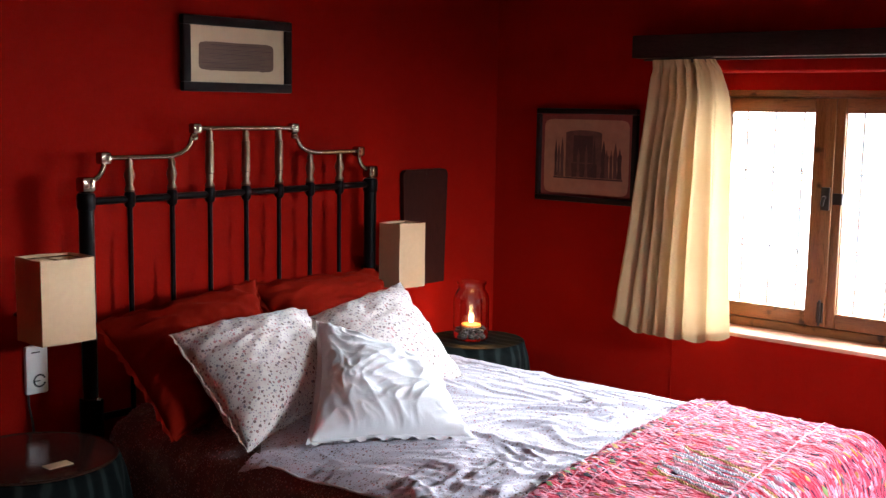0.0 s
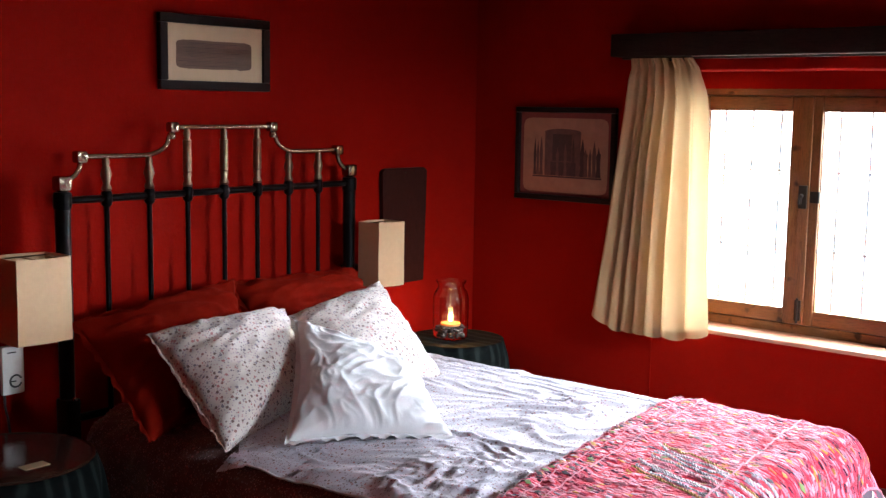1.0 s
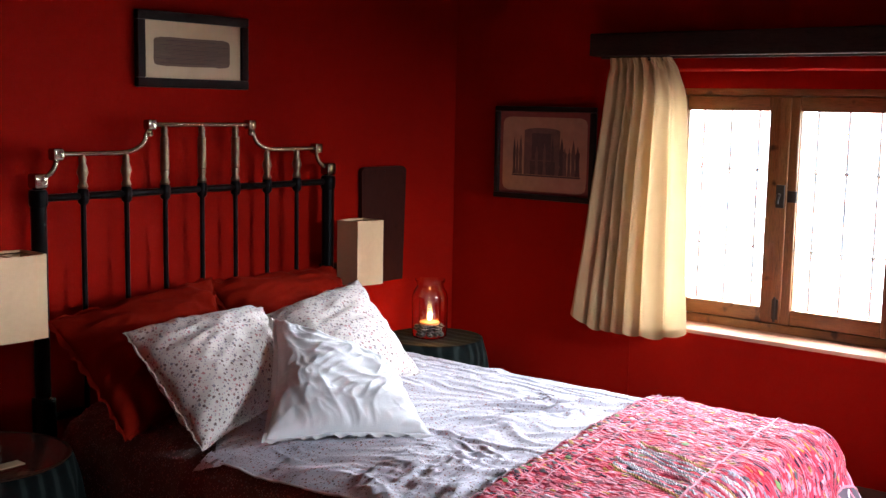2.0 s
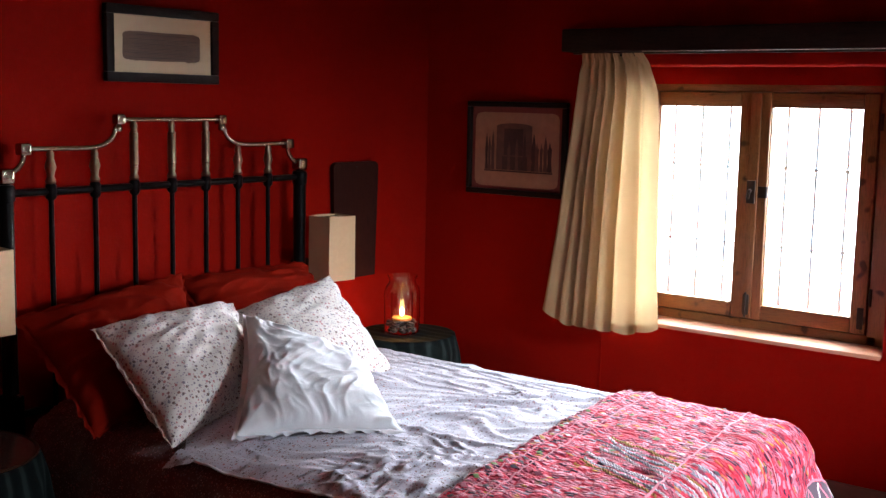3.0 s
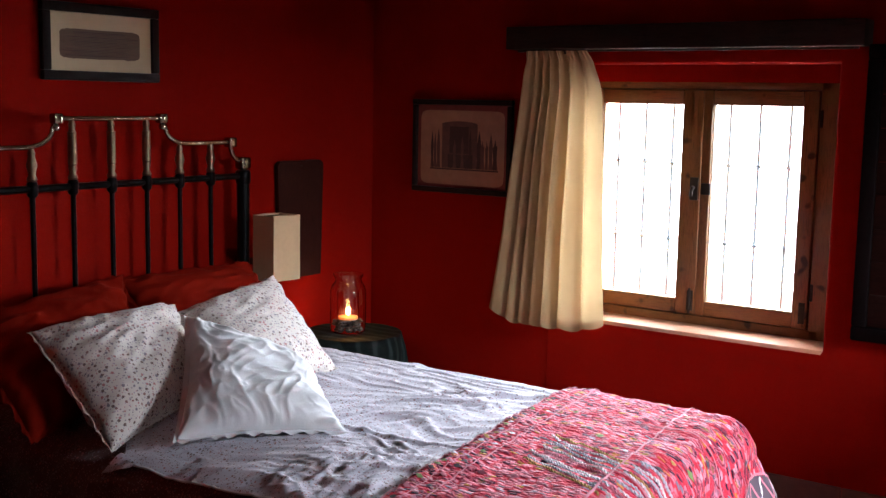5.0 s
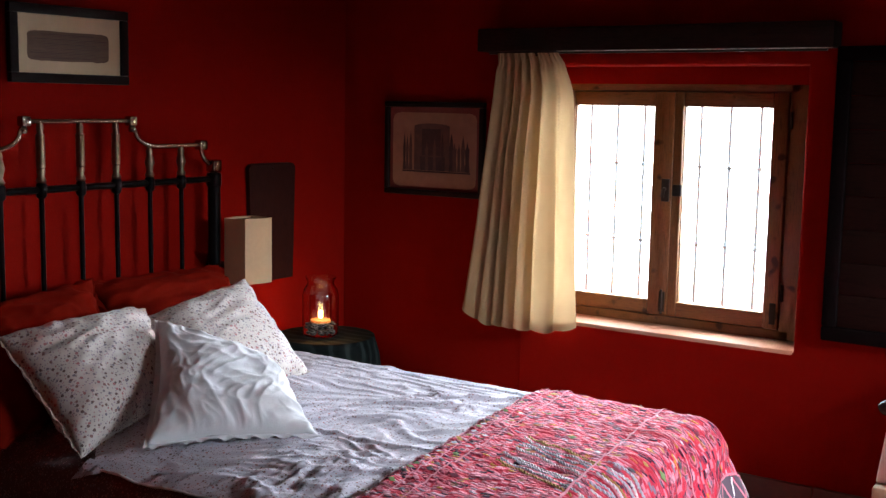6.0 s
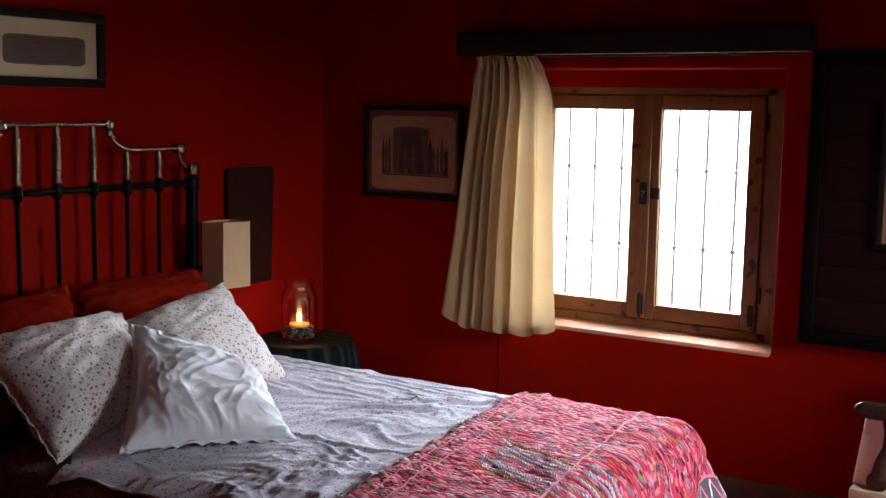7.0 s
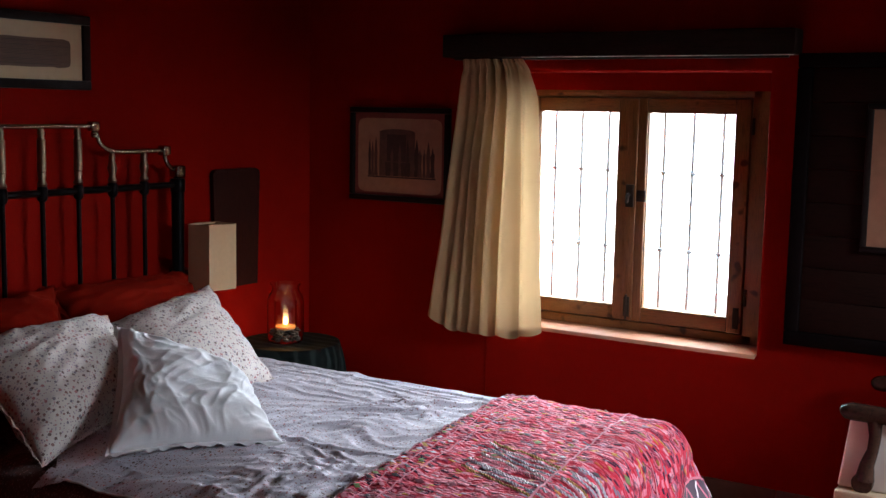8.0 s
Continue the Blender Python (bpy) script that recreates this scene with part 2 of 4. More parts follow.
PAPER = plain("off_white_mount", (0.48, 0.365, 0.22), 0.7, vary=0.06, grain=20)
AGED_PAPER = plain("aged_tan_paper", (0.27, 0.125, 0.072), 0.75, vary=0.2, grain=25)
SEPIA = plain("sepia_ink", (0.105, 0.056, 0.032), 0.7, vary=0.35, grain=30, stretch=(0.6, 0.6, 12))
INK = plain("dark_red_brown_ink", (0.045, 0.015, 0.012), 0.7, vary=0.4, grain=60)
WASH = plain("brown_ink_wash", (0.085, 0.034, 0.024), 0.75, vary=0.35, grain=40)
STRIP = plain("pale_strip", (0.40, 0.35, 0.28), 0.6)
WHITE_PLASTIC = plain("white_plastic", (0.72, 0.70, 0.66), 0.4, vary=0.05)
BLACK_PLASTIC = plain("black_plastic", (0.02, 0.02, 0.02), 0.4)
CLOTH_GREEN = draped_check()
UPHOLSTERY = plain_cloth("white_chair_upholstery", (0.70, 0.67, 0.61), 0.85)
PEBBLE = plain("grey_pebbles", (0.045, 0.031, 0.024), 0.6, vary=0.4, grain=80)
# amber base colour holds the flame's glow through the wax
WAX = plain("flame_lit_wax", (0.62, 0.22, 0.05), 0.4, vary=0.05)
CLEAR = glass("clear_glass")
PANE = glass("window_glass", (0.97, 0.99, 0.98))
FLAME = glow("candle_flame", (1.0, 0.62, 0.24), 30.0)
GRAVEL = plain("pale_gravel", (0.42, 0.39, 0.34), 0.9, vary=0.25, grain=30)


# ---- mesh helpers ----
def thing(name, base, label, category, group="", kind=""):
    ob = new(name)
    ob.empty_display_size = 0.05
    ob.location = base
    return tagged(ob, label, category, group, kind)


def origin_of(ob):
    o = Vector((0, 0, 0))
    while ob is not None:
        o += ob.location
        ob = ob.parent
    return o


def finish(name, bm, mat, smooth=38):
    bmesh.ops.recalc_face_normals(bm, faces=bm.faces)
    me = bpy.data.meshes.new(name)
    bm.to_mesh(me)
    bm.free()
    me.materials.append(mat)
    if smooth:
        me.shade_smooth()
        me.set_sharp_from_angle(angle=radians(smooth))
    return me


def part(name, bm, mat, parent, label="", smooth=38):
    """One mesh under a thing or a part; the bmesh is in world places."""
    bmesh.ops.translate(bm, verts=bm.verts, vec=-origin_of(parent))
    ob = new(name, finish(name, bm, mat, smooth))
    ob.parent = parent
    return tagged(ob, label)


def solo(name, bm, mat, base, label, category, kind="", smooth=38):
    """A thing that is one mesh."""
    bmesh.ops.translate(bm, verts=bm.verts, vec=-Vector(base))
    ob = new(name, finish(name, bm, mat, smooth))
    ob.location = base
    return tagged(ob, label, category, "", kind)


def box(x0, x1, y0, y1, z0, z1, bevel=0.0, bm=None, segments=2):
    bm = bm or bmesh.new()
    r = bmesh.ops.create_cube(bm, size=1.0)
    bmesh.ops.scale(bm, vec=(x1 - x0, y1 - y0, z1 - z0), verts=r["verts"])
    bmesh.ops.translate(bm, vec=((x0 + x1) / 2, (y0 + y1) / 2, (z0 + z1) / 2), verts=r["verts"])
    if bevel:
        es = list({e for v in r["verts"] for e in v.link_edges})
        bmesh.ops.bevel(bm, geom=es, offset=bevel, segments=segments, affect='EDGES', profile=0.5)
    return bm


def lathe(profile, centre, segments=24, bm=None):
    """A turned form: (radius, height) from the bottom up."""
    bm = bm or bmesh.new()
    rings = []
    for r, h in profile:
        if r < 1e-5:
            rings.append([bm.verts.new((centre[0], centre[1], centre[2] + h))])
        else:
            rings.append([bm.verts.new((centre[0] + r * math.cos(a), centre[1] + r * math.sin(a), centre[2] + h)) for a in (2 * math.pi * i / segments for i in range(segments))])
    for a, b in zip(rings, rings[1:]):
        for i in range(segments):
            j = (i + 1) % segments
            q = [a[i % len(a)], a[j % len(a)], b[j % len(b)], b[i % len(b)]]
            q = [v for k, v in enumerate(q) if v not in q[:k]]
            if len(q) > 2:
                bm.faces.new(q)
    for ring, closed in ((rings[0], len(rings[0]) > 1), (rings[-1], len(rings[-1]) > 1)):
        if closed:
            bm.faces.new(ring)
    return bm


def tube(points, radius, segments=10, bm=None):
    """A round bar along points; radius is one number or one for each point."""
    bm = bm or bmesh.new()
    pts = [Vector(p) for p in points]
    rad = radius if isinstance(radius, (list, tuple)) else [radius] * len(pts)
    rings, side = [], None
    for i, p in enumerate(pts):
        d = (pts[min(i + 1, len(pts) - 1)] - pts[max(i - 1, 0)]).normalized()
        if side is None:
            side = d.orthogonal().normalized()
        side = (side - d * side.dot(d)).normalized()
        up = d.cross(side)
        rings.append([bm.verts.new(p + (side * math.cos(a) + up * math.sin(a)) * rad[i]) for a in (2 * math.pi * k / segments for k in range(segments))])
    for a, b in zip(rings, rings[1:]):
        for i in range(segments):
            j = (i + 1) % segments
            bm.faces.new((a[i], a[j], b[j], b[i]))
    bm.faces.new(rings[0])
    bm.faces.new(rings[-1])
    return bm


def grid(rows, cols, place, thick=0.0, uvs=None):
    """A sheet of rows x cols quads; place(i, j) gives each corner. With thick it gets a back face and an edge."""
    bm = bmesh.new()
    vs = [[bm.verts.new(place(i / rows, j / cols)) for j in range(cols + 1)] for i in range(rows + 1)]
    layer = bm.loops.layers.uv.new("cloth") if uvs else None
    for i in range(rows):
        for j in range(cols):
            f = bm.faces.new((vs[i][j], vs[i][j + 1], vs[i + 1][j + 1], vs[i + 1][j]))
            if uvs:
                for loop, (a, b) in zip(f.loops, ((i, j), (i, j + 1), (i + 1, j + 1), (i + 1, j))):
                    loop[layer].uv = uvs(a / rows, b / cols)
    if thick:
        bmesh.ops.recalc_face_normals(bm, faces=bm.faces)
        bmesh.ops.solidify(bm, geom=bm.faces[:], thickness=thick)
    return bm


def n3(x, y, z=0.0):
    return noise.noise(Vector((x, y, z)))


# ---- the room ----
W, S = -5.6, -4.6          # west and south walls
H = 2.55                   # ceiling
OPEN = (-2.315, -1.10, 0.63, 1.775)    # window opening in the room's face of the wall: y0, y1, z0, z1
BACK = (-2.272, -1.13, 0.63, 1.700)    # the same where the window frame sits, 0.19 m deeper
DEEP, OUT = 0.19, 0.42


def wall_with_opening():
    bm = bmesh.new()

    def ring(x, r):
        y0, y1, z0, z1 = r
        return [bm.verts.new((x, y, z)) for y, z in ((y0, z0), (y1, z0), (y1, z1), (y0, z1))]

    def grow(r, d):
        return (r[0] - d, r[1] + d, r[2] - d, r[3] + d)

    rings = [ring(0, (S - 0.25, 0.0, -0.12, H)), ring(0, grow(OPEN, 0.016)), ring(0.005, grow(OPEN, 0.005)), ring(0.016, OPEN), ring(DEEP - 0.012, (BACK[0], BACK[1], BACK[2], OPEN[3])), ring(DEEP, BACK), ring(DEEP + 0.085, BACK), ring(OUT, (BACK[0], BACK[1] + 0.12, BACK[2], BACK[3])), ring(OUT, (S - 0.25, 0.0, -0.12, H))]
    for a, b in zip(rings, rings[1:] + rings[:1]):
        for i in range(4):
            j = (i + 1) % 4
            bm.faces.new((a[i], a[j], b[j], b[i]))
    return bm


def room():
    solo("wall_north", box(W - 0.25, OUT, 0.0, 0.25, -0.12, H), RED_WALL, (-2.6, 0, 0), "deep red painted plaster wall behind the bed", "wall", "structure")
    solo("wall_east", wall_with_opening(), RED_WALL, (0, -2, 0), "deep red painted plaster wall with a small deep window", "wall", "structure", smooth=50)
    solo("wall_west", box(W - 0.25, W, S, 0.0, 0, H), RED_WALL, (W, -2, 0), "deep red painted plaster wall", "wall", "structure")
    # opening and frame added in this unseen wall to let the south daylight in
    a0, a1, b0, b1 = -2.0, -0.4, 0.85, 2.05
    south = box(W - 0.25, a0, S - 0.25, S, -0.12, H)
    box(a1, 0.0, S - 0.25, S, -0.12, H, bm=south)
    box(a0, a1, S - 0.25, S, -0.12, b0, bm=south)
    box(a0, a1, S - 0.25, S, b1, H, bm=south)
    solo("wall_south", south, RED_WALL, (-2.6, S, 0), "unseen deep red painted plaster wall with an added plain window", "wall", "structure")
    win = thing("window_2", ((a0 + a1) / 2, S - 0.1, b0), "plain pine window frame added in the unseen wall", "window", kind="structure")
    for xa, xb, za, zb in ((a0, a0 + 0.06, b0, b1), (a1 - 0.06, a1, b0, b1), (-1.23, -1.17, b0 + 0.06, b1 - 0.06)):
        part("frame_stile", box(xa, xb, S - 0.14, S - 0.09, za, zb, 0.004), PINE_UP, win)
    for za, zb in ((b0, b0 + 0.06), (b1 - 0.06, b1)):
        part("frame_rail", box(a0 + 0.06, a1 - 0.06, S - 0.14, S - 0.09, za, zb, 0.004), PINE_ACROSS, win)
    solo("ceiling", box(W - 0.25, OUT, S - 0.25, 0.25, H, H + 0.2), CEILING, (-2.6, -2, H), "plain brown wooden ceiling", "ceiling", "structure")
    floor = solo("floor", box(W, 0, S, 0, -0.12, -0.012), GROUT, (-2.6, -2.2, 0), "dark terracotta tiled floor", "floor", "structure")
    for wall, sx in (("baseboard", 1), ("baseboard", 2)):
        bm = bmesh.new()
        if sx == 1:
            y = -0.016
            while y - 0.3 > S:
                box(-0.014, -0.0005, y - 0.298, y, 0.0, 0.095, 0.003, bm, 1)
                y -= 0.302
            solo(wall, bm, TERRACOTTA, (0, -2, 0), "brown terracotta skirting tiles along the wall", "baseboard", "structure")
        else:
            x = -0.016
            while x - 0.3 > W:
                box(x - 0.298, x, -0.014, -0.0005, 0.0, 0.095, 0.003, bm, 1)
                x -= 0.302
            solo(wall, bm, TERRACOTTA, (-2.6, 0, 0), "brown terracotta skirting tiles along the wall", "baseboard", "structure")
    return floor


FLOOR = room()


def window():
    x0, x1 = DEEP, DEEP + 0.055
    y0, y1, z0, z1 = BACK
    win = thing("window_1", (DEEP, (y0 + y1) / 2, z0), "varnished pine casement window with two leaves, closed", "window", kind="structure")
    fr = 0.035
    part("frame_stile", box(x0, x1 + 0.03, y0 - 0.012, y0 + 0.078, z0, z1 + 0.012, 0.004), PINE_UP, win)
    part("frame_stile", box(x0, x1 + 0.03, y1 - fr, y1 + 0.012, z0, z1 + 0.012, 0.004), PINE_UP, win)
    part("frame_head", box(x0, x1 + 0.03, y0 + fr, y1 - fr, z1 - 0.03, z1 + 0.012, 0.004), PINE_ACROSS, win)
    part("frame_bottom", box(x0, x1 + 0.03, y0 + fr, y1 - fr, z0 - 0.012, z0 + 0.045, 0.004), PINE_ACROSS, win)
    mid = -1.669
    xb = x1 - 0.011
    part("rebate", box(xb, xb + 0.02, y0 + 0.06, y1 - 0.02, z1 - 0.062, z1 - 0.015, 0.002), PINE_ACROSS, win)
    part("rebate", box(xb, xb + 0.02, y0 + 0.06, y1 - 0.02, z0 + 0.030, z0 + 0.075, 0.002), PINE_ACROSS, win)
    part("rebate", box(xb, xb + 0.02, mid - 0.02, mid + 0.02, z0 + 0.076, z1 - 0.063, 0.002), PINE_UP, win)
    part("rebate", box(xb, xb + 0.02, y0 + 0.065, y0 + 0.10, z0 + 0.0755, z1 - 0.063, 0.002), PINE_UP, win)
    part("rebate", box(xb, xb + 0.02, y1 - 0.056, y1 - 0.020, z0 + 0.0755, z1 - 0.063, 0.002), PINE_UP, win)
    for name, a, b, ga, gb in (("leaf", y0 + 0.081, mid - 0.003, -2.127, -1.737), ("leaf", mid + 0.003, y1 - fr - 0.003, -1.600, -1.209)):
        za, zb, gz0, gz1 = z0 + 0.048, z1 - 0.032, 0.745, 1.603
        leaf = part(name, box(x0 - 0.012, x1 - 0.012, a, ga, za, zb, 0.006), PINE_UP, win, "varnished pine leaf")
        part("stile", box(x0 - 0.012, x1 - 0.012, gb, b, za, zb, 0.006), PINE_UP, leaf)
        part("top_rail", box(x0 - 0.010, x1 - 0.014, ga, gb, gz1, zb - 0.001, 0.006), PINE_ACROSS, leaf)
        part("bottom_rail", box(x0 - 0.010, x1 - 0.014, ga, gb, za + 0.001, gz0, 0.006), PINE_ACROSS, leaf)
        pane = part("pane", box(x0 + 0.012, x0 + 0.016, ga - 0.004, gb + 0.004, gz0 - 0.004, gz1 + 0.004), PANE, leaf, "clear window glass", smooth=0)
        pane.visible_shadow = False
        for s in (ga, gb):
            part("glazing_bead", box(x0 - 0.001, x0 + 0.012, s - 0.004, s + 0.004, gz0, gz1, 0.002), PINE_UP, leaf)
    part("cover_strip", box(x0 - 0.026, x0 - 0.012, mid - 0.030, mid + 0.016, z0 + 0.055, z1 - 0.034, 0.005), PINE_UP, win)
    bolt = part("bolt", tube([(x0 - 0.036, mid - 0.008, 0.69), (x0 - 0.036, mid - 0.008, 0.80)], 0.006, 8), OLD_IRON, win, "dark iron bolt")
    part("bolt_plate", box(x0 - 0.032, x0 - 0.025, mid - 0.022, mid + 0.006, 0.70, 0.79, 0.002), OLD_IRON, bolt)
    part("bolt_plate", box(x0 - 0.020, x0 - 0.011, y0 + 0.09, y0 + 0.115, 0.70, 0.79, 0.002), OLD_IRON, bolt)
    latch = part("latch", box(x0 - 0.040, x0 - 0.026, mid - 0.026, mid + 0.012, 1.19, 1.29, 0.004), OLD_IRON, win, "dark iron latch")
    part("latch_lever", tube([(x0 - 0.038, mid - 0.005, 1.245), (x0 - 0.050, mid - 0.005, 1.245), (x0 - 0.053, mid - 0.003, 1.228), (x0 - 0.050, mid, 1.210)], [0.010, 0.009, 0.008, 0.008], 8), OLD_IRON, latch)
    part("latch_keeper", box(x0 - 0.020, x0 - 0.011, mid - 0.075, mid - 0.032, 1.215, 1.265, 0.003), OLD_IRON, latch)
    for yy in (y0 + 0.06, y1 - 0.03):
        for zz in (0.80, 1.52):
            part("hinge", tube([(x0 - 0.006, yy + 0.01, zz), (x0 - 0.006, yy + 0.01, zz + 0.07)], 0.007, 8), OLD_IRON, win)
    # sill of one pale slab
    solo("window_sill", box(0.002, DEEP + 0.002, OPEN[0] + 0.002, OPEN[1] - 0.002, 0.606, 0.636, 0.005), SILL, (0, -1.7, 0.61), "pale terracotta window sill slab, lit by the window", "window sill", "structure")
    # iron grille outside
    gr = thing("window_grille", (OUT, -1.67, 0.63), "grey painted iron bars outside the window", "window grille")
    for i in range(8):
        y = -2.147 + i * 0.1365
        bar = part("bar", tube([(OUT - 0.03, y, 0.634), (OUT - 0.03, y, 1.696)], 0.0068, 8), GRILLE, gr)
        for z in (0.983, 1.336):
            part("collar", lathe([(0.0068, -0.010), (0.0115, -0.006), (0.0115, 0.006), (0.0068, 0.010)], (OUT - 0.03, y, z), 10), GRILLE, bar)
    for z in (0.983, 1.336):
        part("cross_bar", box(OUT - 0.033, OUT - 0.027, BACK[0] + 0.002, BACK[1] - 0.002, z - 0.0022, z + 0.0022), GRILLE, gr)


window()


def pelmet():
    bm = box(-0.115, -0.002, -2.435, -0.855, 1.835, 1.935, 0.006)
    bmesh.ops.subdivide_edges(bm, edges=[e for e in bm.edges if e.calc_length() > 1.0], cuts=24)
    for v in bm.verts:
        v.co.z += 0.004 * n3(v.co.y * 3, 1.0) if v.co.z > 1.88 else 0.0015 * n3(v.co.y * 5, 4.0)
        v.co.x += 0.003 * n3(v.co.y * 4, 7.0) if v.co.x < -0.05 else 0
    pel = thing("curtain_pelmet", (0, -1.65, 1.835), "dark stained rough wooden beam above the window", "pelmet")
    part("beam", bm, BEAM, pel)
    part("edge_strip", box(-0.112, -0.100, -2.43, -1.26, 1.8322, 1.8342, 0.0004), STRIP, pel, "thin pale strip under the beam")
    rail = thing("curtain_rail", (-0.06, -1.65, 1.83), "thin dark curtain rail under the wooden beam", "curtain rail")
    part("track", box(-0.066, -0.050, -2.40, -0.89, 1.824, 1.8335, 0.002), OLD_IRON, rail)


pelmet()


def curtain():
    TOP, BOT = 1.828, 0.588
    GROOVES = (0.0, 0.16, 0.27, 0.38, 0.49, 0.62, 0.81, 1.03)

    def fold(u):
        """Folds counted from the wall side: narrow ones first, broader ones towards the window."""
        for i in range(7):
            a, b = GROOVES[i], GROOVES[i + 1]
            if u <= b or i == 6:
                return i + (u - a) / (b - a)

    def place(v, u):
        k = v
        edge0 = -0.936 + 0.160 * k ** 0.95
        edge1 = -1.252 - 0.066 * math.sin(min(1.0, k * 6.0) * math.pi / 2) - 0.040 * k
        uu = u + 0.012 * math.sin(u * 9.0 + 1.0) * (1 - u) + 0.012 * n3(u * 5, k * 2.0)
        y = edge0 + (edge1 - edge0) * uu
        ph = (fold(uu) - 0.25) * 2 * math.pi + 0.7 * n3(u * 2.6, k * 1.1, 2.0) + 0.25 * k
        depth = (0.011 + 0.018 * min(1.0, k * 2.6)) * (1.0 + 0.7 * n3(u * 3.0, k * 0.9, 9.0))
        x = -0.078 - depth * math.sin(ph) - 0.003 * math.sin(ph * 2 + 1.0) - 0.016 * n3(u * 4, k * 3, 5.0)
        # the gathered heading
        x += 0.012 * math.exp(-((k - 0.035) / 0.02) ** 2)
        x -= 0.005 * math.sin(u * 120) * math.exp(-k / 0.03)
        y += 0.010 * math.sin(ph + 0.8) * k
        z = TOP + (BOT - TOP) * k
        corner = 0.055 * max(0.0, 1 - u / 0.22) + 0.040 * max(0.0, (u - 0.86) / 0.14)
        z += (corner + 0.009 * math.sin(ph + 1.2)) * k ** 5
        return (x, y, z)

    cur = thing("curtain", (-0.08, -1.1, 0.62), "gathered cream cotton curtain hanging open beside the window", "curtain")
    part("panel", grid(100, 210, place), CURTAIN, cur, smooth=80)
    part("hem", grid(3, 150, lambda v, u: (place(0.972 + 0.027 * v, u)[0] - 0.0025, *place(0.972 + 0.027 * v, u)[1:])), CURTAIN, cur, smooth=80)
    for i in range(9):
        u = (i + 0.5) / 9
        p = place(0.0, u)
        part("glider", box(-0.063, -0.053, p[1] - 0.006, p[1] + 0.006, 1.815, 1.8235, 0.001), OLD_IRON, cur)


curtain()


# ---- the bed ----
BX0, BX1, BY0, BY1, BTOP = -2.46, -0.985, -2.395, -0.22, 0.600
POST_L, POST_R, HBY = -2.413, -1.012, -0.10


def joint(x, z, s=0.021):
    bm = box(x - s, x + s, HBY - s, HBY + s, z - s, z + s, s * 0.35)
    return bm


